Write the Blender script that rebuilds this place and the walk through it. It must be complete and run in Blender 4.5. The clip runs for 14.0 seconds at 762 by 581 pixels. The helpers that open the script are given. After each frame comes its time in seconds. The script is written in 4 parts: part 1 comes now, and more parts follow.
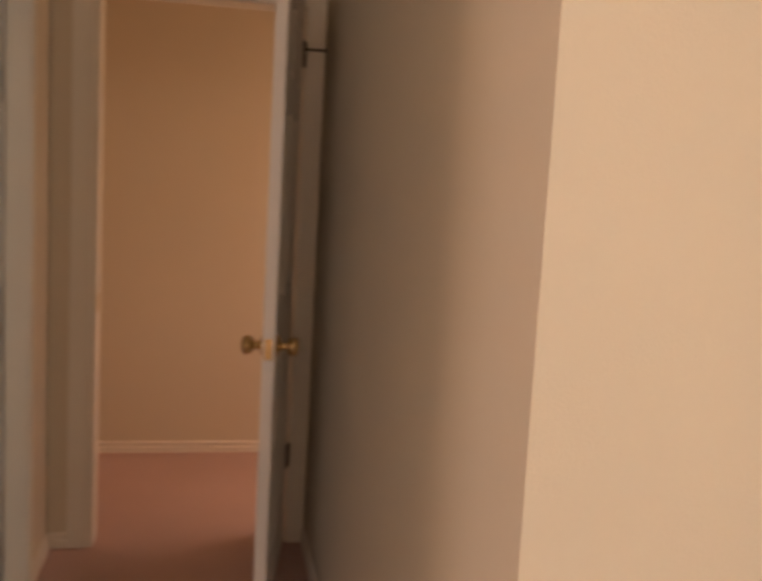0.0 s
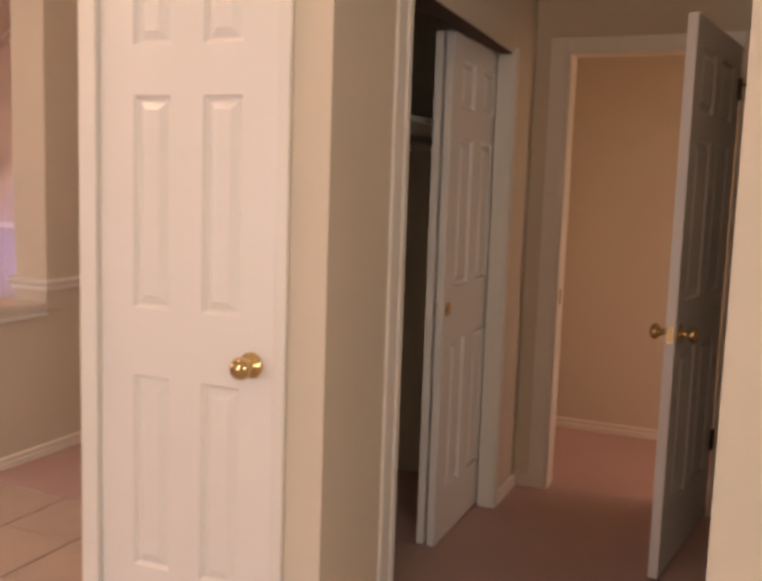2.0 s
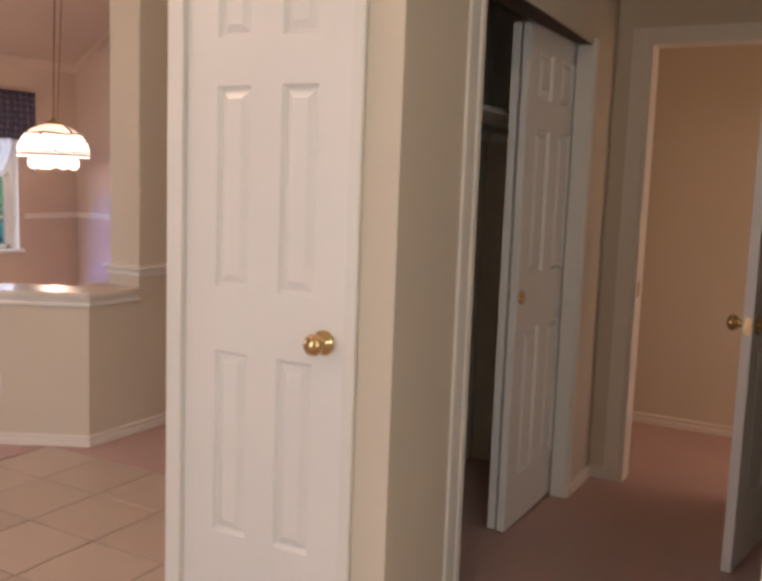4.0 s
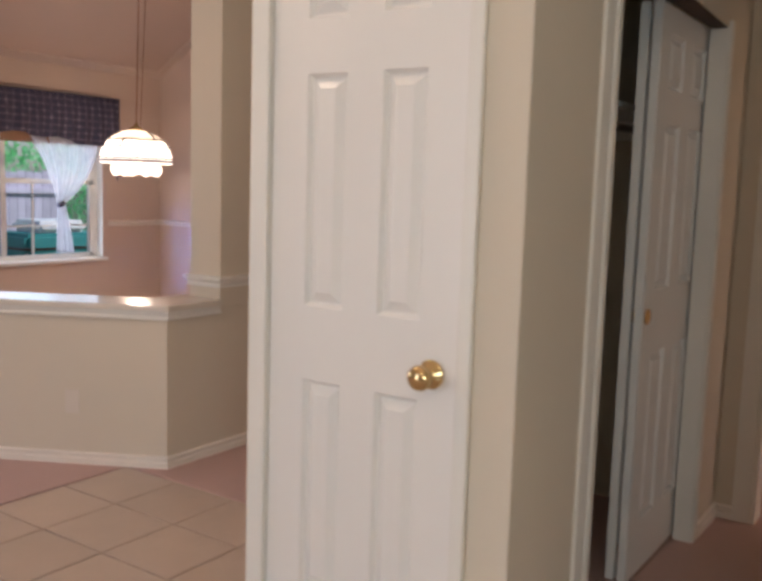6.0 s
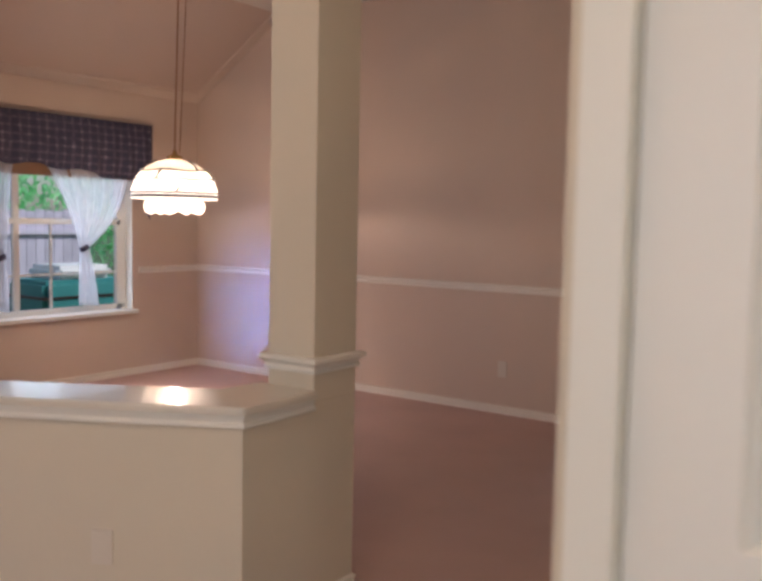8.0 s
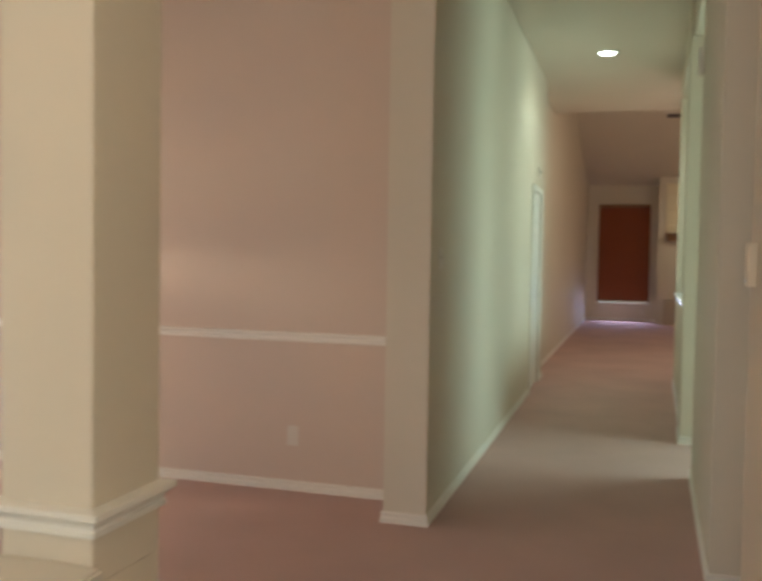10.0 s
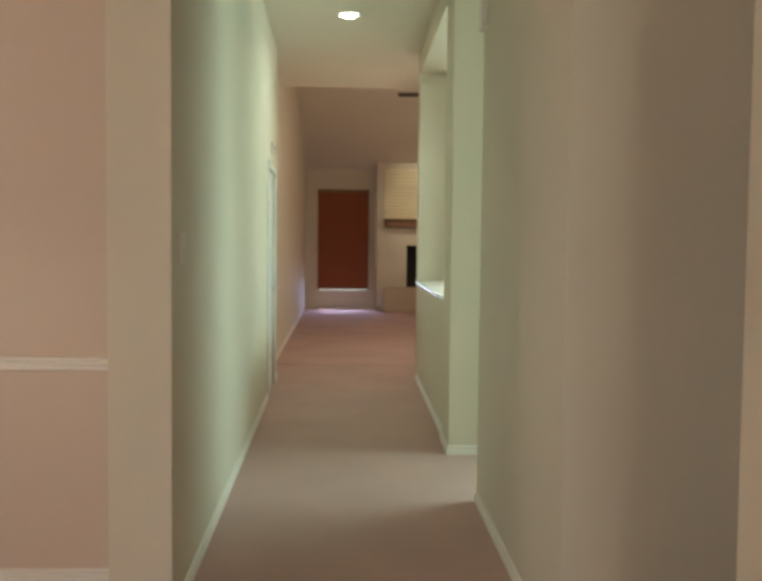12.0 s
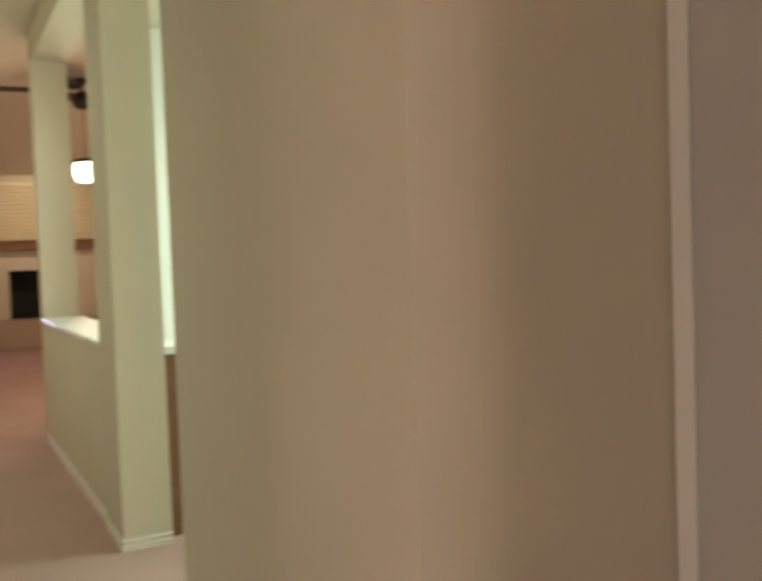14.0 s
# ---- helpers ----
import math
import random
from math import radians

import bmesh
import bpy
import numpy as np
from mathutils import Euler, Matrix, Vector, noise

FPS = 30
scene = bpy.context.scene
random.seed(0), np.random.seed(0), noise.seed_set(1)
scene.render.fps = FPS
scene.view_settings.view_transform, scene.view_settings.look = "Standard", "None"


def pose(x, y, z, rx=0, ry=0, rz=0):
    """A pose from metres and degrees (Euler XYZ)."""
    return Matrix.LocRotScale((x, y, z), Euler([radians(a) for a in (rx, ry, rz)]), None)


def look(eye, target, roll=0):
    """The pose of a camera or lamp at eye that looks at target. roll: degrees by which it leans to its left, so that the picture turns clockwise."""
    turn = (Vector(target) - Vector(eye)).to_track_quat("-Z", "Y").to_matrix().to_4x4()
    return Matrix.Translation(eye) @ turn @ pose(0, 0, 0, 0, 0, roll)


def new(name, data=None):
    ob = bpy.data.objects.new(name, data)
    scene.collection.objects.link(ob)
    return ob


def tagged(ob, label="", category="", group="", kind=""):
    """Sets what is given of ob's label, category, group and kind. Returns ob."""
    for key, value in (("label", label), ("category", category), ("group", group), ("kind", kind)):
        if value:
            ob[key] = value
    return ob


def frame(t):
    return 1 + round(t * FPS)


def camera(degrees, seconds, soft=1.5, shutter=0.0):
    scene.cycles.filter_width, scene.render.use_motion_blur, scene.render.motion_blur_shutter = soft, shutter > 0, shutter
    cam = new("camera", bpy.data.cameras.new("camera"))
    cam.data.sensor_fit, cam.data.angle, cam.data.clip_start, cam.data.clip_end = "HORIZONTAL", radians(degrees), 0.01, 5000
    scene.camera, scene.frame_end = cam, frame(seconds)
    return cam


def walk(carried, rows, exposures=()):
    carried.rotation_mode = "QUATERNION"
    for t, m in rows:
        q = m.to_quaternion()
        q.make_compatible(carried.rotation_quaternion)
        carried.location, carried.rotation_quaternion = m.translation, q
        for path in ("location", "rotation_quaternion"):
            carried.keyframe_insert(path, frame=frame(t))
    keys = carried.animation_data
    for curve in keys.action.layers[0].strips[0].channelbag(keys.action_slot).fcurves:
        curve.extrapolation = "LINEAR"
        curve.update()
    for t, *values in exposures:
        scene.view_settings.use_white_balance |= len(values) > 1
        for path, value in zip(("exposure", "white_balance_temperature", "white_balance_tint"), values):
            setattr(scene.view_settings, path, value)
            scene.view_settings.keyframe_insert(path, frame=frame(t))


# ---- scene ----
cam = camera(47.3, 14.0, soft=3.5, shutter=0.5)
EXPO = [(0.0, 0.0, 7300, 29), (1.0, 0.08, 7200, 30), (2.0, -0.08, 6800, 31), (3.2, -0.17, 6300, 27), (5.5, -0.24, 5600, 16), (6.4, -0.27, 5600, 16), (7.2, -0.42, 5650, 16), (9.3, 0.0, 5850, 8), (10.5, 0.30, 5600, -3), (12.5, 0.42, 5900, -2), (14.0, 0.48, 6500, 8)]
PATH = [
    (0.0, look((1.857, -0.879, 1.395), (2.2451, 1.0687, 1.1585), 3.14)),
    (0.5, look((1.919, -1.113, 1.426), (1.9263, 0.8707, 1.1712), 2.52)),
    (1.0, look((2.055, -1.282, 1.414), (1.6905, 0.6697, 1.1730), 2.04)),
    (1.5, look((2.188, -1.451, 1.438), (1.5614, 0.4316, 1.1866), 1.85)),
    (2.0, look((2.293, -1.625, 1.408), (1.5060, 0.1980, 1.1688), 1.92)),
    (2.5, look((2.365, -1.702, 1.400), (1.4850, 0.0769, 1.1528), 1.88)),
    (3.0, look((2.379, -1.712, 1.397), (1.4675, 0.0503, 1.1453), 1.95)),
    (5.5, look((2.274, -1.506, 1.351), (1.1952, 0.1603, 1.1066), 2.02)),
    (6.0, look((2.120, -1.410, 1.364), (1.0001, 0.2293, 1.1220), 1.77)),
    (6.5, look((1.884, -1.244, 1.372), (0.7303, 0.3728, 1.1373), 1.08)),
    (7.0, look((1.584, -1.011, 1.365), (0.4091, 0.5931, 1.1493), 0.81)),
    (7.2, look((1.487, -0.944, 1.363), (0.3007, 0.6533, 1.1598), 0.82)),
    (9.3, look((0.233, -0.068, 1.379), (-0.6764, 1.7115, 1.2994), 0.92)),
    (9.5, look((0.210, -0.021, 1.384), (-0.6194, 1.7972, 1.3048), 0.68)),
    (10.0, look((0.068, 0.260, 1.382), (-0.5292, 2.1669, 1.2969), 0.93)),
    (10.5, look((-0.063, 0.589, 1.384), (-0.4288, 2.5530, 1.2898), 1.26)),
    (11.0, look((-0.223, 0.876, 1.388), (-0.3905, 2.8663, 1.2844), 1.40)),
    (11.5, look((-0.308, 1.142, 1.379), (-0.3425, 3.1389, 1.2733), 1.40)),
    (12.0, look((-0.357, 1.382, 1.385), (-0.2918, 3.3781, 1.2782), 0.60)),
    (12.5, look((-0.407, 1.717, 1.396), (-0.2260, 3.7062, 1.2945), -0.15)),
    (13.0, look((-0.465, 2.165, 1.395), (-0.1019, 4.1296, 1.3032), -0.55)),
    (13.5, look((-0.479, 2.504, 1.400), (0.1315, 4.4068, 1.3183), -1.41)),
    (14.0, look((-0.512, 2.648, 1.438), (0.4085, 4.4216, 1.3536), -2.01)),
]
walk(cam, PATH, EXPO)


# ---- light ----
world = bpy.data.worlds.new("sky")
scene.world = world
world.use_nodes = True
wn = world.node_tree.nodes
sky = wn.new("ShaderNodeTexSky")
sky.sky_type = 'NISHITA'
sky.sun_disc = False
sky.sun_elevation = radians(51)
sky.sun_rotation = radians(45)
wn["Background"].inputs["Strength"].default_value = 0.15
world.node_tree.links.new(sky.outputs[0], wn["Background"].inputs["Color"])


def lamp(name, kind, m, energy, color, **more):
    data = bpy.data.lights.new(name, kind)
    data.energy, data.color = energy, color
    ob = new(name, data)
    ob.matrix_world = m
    if kind == 'AREA':
        data.shape = 'RECTANGLE'
        data.size, data.size_y = more["size"]
        data.spread = more.get("spread", math.pi)
    elif kind == 'SUN':
        data.angle = more["angle"]
    elif kind == 'SPOT':
        data.spot_size, data.spot_blend, data.shadow_soft_size = more["spot"], more["blend"], more["radius"]
    else:
        data.shadow_soft_size = more["radius"]
    return ob


WARM, DAY, GREEN = (1.0, 0.72, 0.45), (0.86, 0.93, 1.0), (0.79, 1.0, 0.80)
lamp("sun", 'SUN', look((20, 20, 35), (0, 0, 0)), 5.0, (1.0, 0.95, 0.88), angle=radians(0.5))
# daylight in the openings, and fills added where no window is seen
# added fill behind the walker; no entry glazing is known there
lamp("entry_fill", 'AREA', look((-0.4, -4.12, 1.35), (0.0, 2, 1.2)), 33, (1.0, 0.95, 0.88), size=(1.3, 2.0))
lamp("foyer_side_daylight", 'AREA', look((3.94, -3.3, 1.5), (0.6, 1.5, 1.2)), 40, (0.88, 1.0, 0.88), size=(0.9, 1.5))
# narrow blue beam added to lay a patch on the far wall; window unseen
lamp("dining_patch_beam", 'AREA', look((-3.9, -2.42, 1.3), (-4.25, 4.8, 0.55)), 3.0, (0.22, 0.38, 1.0), size=(0.45, 0.9), spread=radians(11))
lamp("dining_window_daylight", 'AREA', look((-5.10, 3.53, 1.25), (0, 3.4, 1.0)), 10, DAY, size=(1.15, 1.3))
# fill through an added, unseen opening, to brighten the hall's west-facing walls
lamp("dining_side_fill", 'AREA', look((-4.98, -0.95, 1.35), (0, 0.6, 1.0)), 48, (1.0, 0.93, 0.86), size=(1.5, 1.5))
lamp("kitchen_daylight", 'AREA', look((3.42, 7.4, 2.2), (0, 6.5, -0.3)), 108, GREEN, size=(3.5, 1.0))
lamp("living_window_daylight", 'AREA', look((-0.57, 19.84, 0.44), (-0.57, 18.9, 0.0)), 6.5, (0.66, 0.66, 1.0), size=(0.95, 0.06), spread=radians(100))
# orange fill added out of view to warm the bedroom and its doorway
lamp("bedroom_warm_fill", 'AREA', look((3.5, 3.0, 1.3), (1.2, 3.4, 0.5)), 13, (1.0, 0.62, 0.32), size=(0.9, 1.4))
# electric lamps, and lights added in the living room
lamp("foyer_lamp", 'POINT', pose(-0.2, -0.3, 2.74), 35, (1.0, 0.72, 0.47), radius=0.12)
lamp("corridor_lamp", 'POINT', pose(2.15, -2.05, 2.74), 26, (1.0, 0.74, 0.48), radius=0.08)
lamp("pendant_bulb", 'POINT', pose(-3.82, 3.55, 1.50), 34, (1.0, 0.76, 0.52), radius=0.022)
lamp("hall_can", 'SPOT', look((-0.41, 8.9, 3.31), (-0.41, 8.9, 0)), 36, (0.97, 1.0, 0.80), spot=radians(150), blend=0.5, radius=0.06)
# unseen spot, added to brighten the overmantel
lamp("hearth_spot", 'SPOT', look((1.29, 17.2, 3.52), (1.29, 19.4, 2.2)), 90, (1.0, 0.84, 0.58), spot=radians(58), blend=1.0, radius=0.06)
lamp("fan_bulb", 'POINT', pose(0.97, 12.0, 2.36), 36, (1.0, 0.76, 0.54), radius=0.1)
# unseen fill, added to lift the dark living room ceiling
lamp("living_fill", 'POINT', pose(3.6, 15.6, 1.9), 48, (1.0, 0.74, 0.52), radius=0.12)

# ---- materials ----


def mat(name, color, rough=0.6, metal=0.0, vary=0.06, scale=3.0, bump=0.0, bscale=200.0, grain=0.0, gscale=60.0, coat=0.0, spec=0.5, random_tone=0.0):
    """A surface with tone variation at two scales and fine relief, at real size."""
    m = bpy.data.materials.new(name)
    m.use_nodes = True
    nt = m.node_tree
    n, l = nt.nodes, nt.links
    b = n["Principled BSDF"]
    geo = n.new("ShaderNodeNewGeometry")
    big = n.new("ShaderNodeTexNoise")
    big.inputs["Scale"].default_value, big.inputs["Detail"].default_value = scale, 5
    small = n.new("ShaderNodeTexNoise")
    small.inputs["Scale"].default_value, small.inputs["Detail"].default_value = gscale, 3
    l.new(geo.outputs["Position"], big.inputs["Vector"])
    l.new(geo.outputs["Position"], small.inputs["Vector"])

    def math_node(op, a, c):
        k = n.new("ShaderNodeMath")
        k.operation = op
        for i, v in enumerate((a, c)):
            if isinstance(v, (int, float)):
                k.inputs[i].default_value = v
            else:
                l.new(v, k.inputs[i])
        return k.outputs[0]
    tone = math_node('ADD', math_node('MULTIPLY', math_node('SUBTRACT', big.outputs["Fac"], 0.5), vary * 3), 1.0)
    tone = math_node('ADD', tone, math_node('MULTIPLY', math_node('SUBTRACT', small.outputs["Fac"], 0.5), grain * 3))
    if random_tone:
        info = n.new("ShaderNodeObjectInfo")
        tone = math_node('ADD', tone, math_node('MULTIPLY', math_node('SUBTRACT', info.outputs["Random"], 0.5), random_tone))
    mul = n.new("ShaderNodeVectorMath")
    mul.operation = 'SCALE'
    mul.inputs[0].default_value = color
    l.new(tone, mul.inputs["Scale"])
    l.new(mul.outputs[0], b.inputs["Base Color"])
    b.inputs["Roughness"].default_value = rough
    rr = math_node('ADD', math_node('MULTIPLY', math_node('SUBTRACT', big.outputs["Fac"], 0.5), 0.15), rough)
    l.new(rr, b.inputs["Roughness"])
    b.inputs["Metallic"].default_value = metal
    b.inputs["Specular IOR Level"].default_value = spec
    b.inputs["Coat Weight"].default_value = coat
    if bump:
        fine = n.new("ShaderNodeTexNoise")
        fine.inputs["Scale"].default_value, fine.inputs["Detail"].default_value = bscale, 4
        l.new(geo.outputs["Position"], fine.inputs["Vector"])
        bm_ = n.new("ShaderNodeBump")
        bm_.inputs["Strength"].default_value, bm_.inputs["Distance"].default_value = bump, 0.004
        l.new(fine.outputs["Fac"], bm_.inputs["Height"])
        l.new(bm_.outputs[0], b.inputs["Normal"])
    return m


def glow(name, color, strength, base=(0.9, 0.88, 0.82)):
    m = mat(name, base, 0.4)
    b = m.node_tree.nodes["Principled BSDF"]
    b.inputs["Emission Color"].default_value = (*color, 1)
    b.inputs["Emission Strength"].default_value = strength
    return m


PAINT = mat("wall_paint", (0.655, 0.58, 0.47), 0.75, vary=0.03, scale=1.3, bump=0.18, bscale=260, grain=0.01, gscale=90)
ROSE = mat("rose_wall_paint", (0.62, 0.487, 0.40), 0.75, vary=0.03, scale=1.3, bump=0.18, bscale=260, grain=0.01, gscale=90)
CEIL = mat("ceiling_paint", (0.70, 0.64, 0.54), 0.85, vary=0.03, scale=1.1, bump=0.3, bscale=180)
BASEM = mat("baseboard_enamel", (0.80, 0.74, 0.66), 0.4, vary=0.02, scale=4, bump=0.05, bscale=90)
TRIM = mat("trim_enamel", (0.78, 0.75, 0.69), 0.35, vary=0.02, scale=4, bump=0.05, bscale=90)
DOORW = mat("door_enamel", (0.80, 0.77, 0.73), 0.38, vary=0.02, scale=3, bump=0.08, bscale=140)
CAPM = mat("ledge_enamel", (0.70, 0.64, 0.55), 0.2, vary=0.02, scale=4, bump=0.02, bscale=40, coat=0.3)
CARPET = mat("carpet_pile", (0.60, 0.415, 0.37), 0.95, vary=0.10, scale=1.6, bump=1.0, bscale=420, grain=0.10, gscale=330, spec=0.1)
TILE = mat("foyer_tile", (0.54, 0.42, 0.335), 0.32, vary=0.08, scale=5, bump=0.05, bscale=60, grain=0.02, random_tone=0.10)
GROUT = mat("grout", (0.38, 0.30, 0.24), 0.9, vary=0.1, scale=8, bump=0.4, bscale=300)
BRASS = mat("brass", (0.62, 0.45, 0.22), 0.13, metal=1.0, vary=0.05, scale=40)
DARKMETAL = mat("dark_metal", (0.08, 0.06, 0.05), 0.4, metal=0.8)
STEEL = mat("satin_nickel", (0.62, 0.60, 0.55), 0.3, metal=1.0)
SHADE_CLOTH = mat("brown_shade_cloth", (0.24, 0.060, 0.020), 0.8, vary=0.08, scale=3, grain=0.08, gscale=60)
WOOD = mat("stained_wood", (0.20, 0.09, 0.035), 0.45, vary=0.12, scale=8, grain=0.06, gscale=40)
SLATP = mat("cream_slats", (0.80, 0.70, 0.50), 0.45, vary=0.03)
SOOT = mat("firebox_soot", (0.012, 0.010, 0.009), 0.9, vary=0.2)
STONE = mat("pale_surround", (0.50, 0.40, 0.30), 0.5, vary=0.06)
PLASTIC = mat("ivory_plastic", (0.67, 0.60, 0.52), 0.4, vary=0.01)
SILL = mat("white_sill", (0.82, 0.82, 0.78), 0.3, vary=0.02)
GRASS = mat("grass", (0.07, 0.12, 0.04), 0.9, vary=0.25, scale=4, bump=0.6, bscale=60, grain=0.15)
FENCEM = mat("fence_boards", (0.62, 0.57, 0.64), 0.85, vary=0.15, scale=5, grain=0.1, gscale=30, random_tone=0.25)
LEAFM = mat("leaves", (0.12, 0.30, 0.13), 0.6, vary=0.35, scale=9, random_tone=0.2)
_b = LEAFM.node_tree.nodes["Principled BSDF"]
_t = LEAFM.node_tree.nodes.new("ShaderNodeBsdfTranslucent")
_t.inputs["Color"].default_value = (0.30, 0.55, 0.28, 1)
_m = LEAFM.node_tree.nodes.new("ShaderNodeAddShader")
LEAFM.node_tree.links.new(_b.outputs[0], _m.inputs[0])
LEAFM.node_tree.links.new(_t.outputs[0], _m.inputs[1])
LEAFM.node_tree.links.new(_m.outputs[0], LEAFM.node_tree.nodes["Material Output"].inputs["Surface"])
BARK = mat("bark", (0.14, 0.10, 0.07), 0.9, vary=0.2, bump=0.8, bscale=40)
TEAL = mat("teal_cover", (0.05, 0.25, 0.23), 0.5, vary=0.1)

# ---- builders ----


def part(name, bm, material, parent=None, label="", smooth=False):
    me = bpy.data.meshes.new(name)
    if smooth:
        for f in bm.faces:
            f.smooth = True
    bm.to_mesh(me)
    bm.free()
    me.materials.append(material)
    ob = new(name, me)
    if parent is not None:
        ob.parent = parent
    if label:
        ob["label"] = label
    return ob


def thing(name, label, category, kind="", group=""):
    return tagged(new(name), label, category, group, kind)


def box(bm, x0, x1, y0, y1, z0, z1, bev=0.0):
    v = [bm.verts.new((x, y, z)) for z in (z0, z1) for y in (y0, y1) for x in (x0, x1)]
    fs = [bm.faces.new([v[i] for i in q]) for q in ((0, 2, 3, 1), (4, 5, 7, 6), (0, 1, 5, 4), (2, 6, 7, 3), (0, 4, 6, 2), (1, 3, 7, 5))]
    if bev:
        es = {e for f in fs for e in f.edges}
        bmesh.ops.bevel(bm, geom=list(es), offset=bev, segments=2, affect='EDGES', profile=0.6)
    return bm


def boxes(*bs, bev=0.0):
    bm = bmesh.new()
    for b in bs:
        box(bm, *b, bev=bev)
    return bm


def prism(bm, pts, z0, z1, bev=0.0):
    """An upright prism over a plan outline (counter-clockwise)."""
    lo = [bm.verts.new((x, y, z0)) for x, y in pts]
    hi = [bm.verts.new((x, y, z1)) for x, y in pts]
    n = len(pts)
    fs = [bm.faces.new(lo[::-1]), bm.faces.new(hi)]
    for i in range(n):
        fs.append(bm.faces.new((lo[i], lo[(i + 1) % n], hi[(i + 1) % n], hi[i])))
    if bev:
        bmesh.ops.bevel(bm, geom=list({e for f in fs for e in f.edges}), offset=bev, segments=2, affect='EDGES')
    return bm


def moulding(bm, path, profile, closed=False):
    """Sweeps a profile of (out, height) along a plan path; out is to the right of the way walked, corners are mitred."""
    P = [Vector(p) for p in path]
    n = len(P)
    rings = []
    for i, p in enumerate(P):
        a = (P[i] - P[i - 1]).normalized() if (i > 0 or closed) else None
        c = (P[(i + 1) % n] - P[i]).normalized() if (i < n - 1 or closed) else None
        na = Vector((a.y, -a.x)) if a else None
        nc = Vector((c.y, -c.x)) if c else None
        if na is None or nc is None:
            m = na or nc
        else:
            m = na + nc
            m = m / max(m.dot(na), 0.2)
        rings.append([bm.verts.new((p.x + m.x * o, p.y + m.y * o, z)) for o, z in profile])
    k = len(profile)
    for i in range(n if closed else n - 1):
        r, s = rings[i], rings[(i + 1) % n]
        for j in range(k - 1):
            bm.faces.new((r[j], r[j + 1], s[j + 1], s[j]))
    if not closed:
        bm.faces.new(rings[0])
        bm.faces.new(rings[-1][::-1])
    bmesh.ops.recalc_face_normals(bm, faces=bm.faces)
    return bm


def lathe(bm, profile, segs=24, m=None):
    """Turns a profile of (radius, height) round the z axis."""
    rings = []
    for r, z in profile:
        ring = [bm.verts.new((max(r, 1e-4) * math.cos(2 * math.pi * i / segs), max(r, 1e-4) * math.sin(2 * math.pi * i / segs), z)) for i in range(segs)]
        rings.append(ring)
    made = [v for r in rings for v in r]
    for a, b in zip(rings, rings[1:]):
        for i in range(segs):
            bm.faces.new((a[i], a[(i + 1) % segs], b[(i + 1) % segs], b[i]))
    if m is not None:
        bmesh.ops.transform(bm, matrix=m, verts=made)
    return bm


def tube(bm, a, b, r, segs=10):
    a, b = Vector(a), Vector(b)
    d = b - a
    m = Matrix.Translation(a) @ d.to_track_quat('Z', 'Y').to_matrix().to_4x4()
    return lathe(bm, [(0, 0), (r, 0), (r, d.length), (0, d.length)], segs, m)


BASE = [(0, 0), (0.014, 0), (0.014, 0.026), (0.007, 0.030), (0.007, 0.042), (0.012, 0.045), (0.012, 0.053), (0.004, 0.058), (0, 0.058)]
RAIL = [(0, 0.866), (0.012, 0.868), (0.016, 0.874), (0.016, 0.884), (0.004, 0.889), (0.004, 0.898), (0.016, 0.902), (0.026, 0.908), (0.026, 0.918), (0.010, 0.922), (0, 0.922)]

# ---- structure ----
FOYER_H, HALL_H = 3.03, 3.33
XT, YT = -1.12, 1.23          # edges of the tiled foyer
HLX0, HLX1 = -1.002, -1.135   # hall's left wall face at its near and far end
sub = boxes((-6.0, 6.0, -4.6, 20.2, -0.14, -0.020))
tagged(part("subfloor", sub, GROUT), "grey-brown cement bed under tiles and carpet", "floor", kind="structure")
# gap at y 11.27 stands in for a shadow line across the floor
carpet = boxes(
    (-5.05, XT, -4.2, 4.89, -0.019, 0.0), (XT, 0.60, YT, 4.89, -0.019, 0.0), (1.00, 4.0, 0.225, 4.13, -0.019, 0.0),
    (0.60, 1.00, 0.9, 4.13, -0.019, 0.0), (-1.30, 0.60, 4.89, 11.27, -0.019, 0.0), (0.60, 5.0, 10.40, 11.27, -0.019, 0.0), (-1.60, 5.0, 11.30, 19.9, -0.019, 0.0))
tagged(part("floor_carpet", carpet, CARPET), "dusty rose cut-pile carpet across the rooms and hall", "carpet", kind="structure")
kf = boxes((0.60, 3.5, 4.2, 10.40, -0.019, 0.003))
tagged(part("floor_kitchen", kf, TILE), "pale beige kitchen floor beyond the hall opening", "floor", kind="structure")


def wall(name, label, *bs, material=PAINT):
    return tagged(part(name, boxes(*bs), material), label, "wall", kind="structure")


PW = "beige painted wall with light orange-peel texture"
# block with the linen closet, sliding closet and alcove
LEAF_X0, LEAF_X1, DOOR_Y = 0.662, 1.207, 0.23
wall("wall_closet_front", PW, (0.588, 0.655, DOOR_Y, 0.34, 0, FOYER_H), (1.214, 1.35, DOOR_Y, 0.34, 0, FOYER_H), (0.655, 1.214, DOOR_Y, 0.34, 2.035, FOYER_H))
wall("wall_block_side", PW, (0.588, 0.70, 0.34, 0.98, 0, FOYER_H), (0.325, 0.588, 0.90, 0.98, 0, FOYER_H), (0.325, 0.44, 0.98, 2.87, 0, FOYER_H), (0.44, 1.06, 2.79, 2.87, 0, FOYER_H))
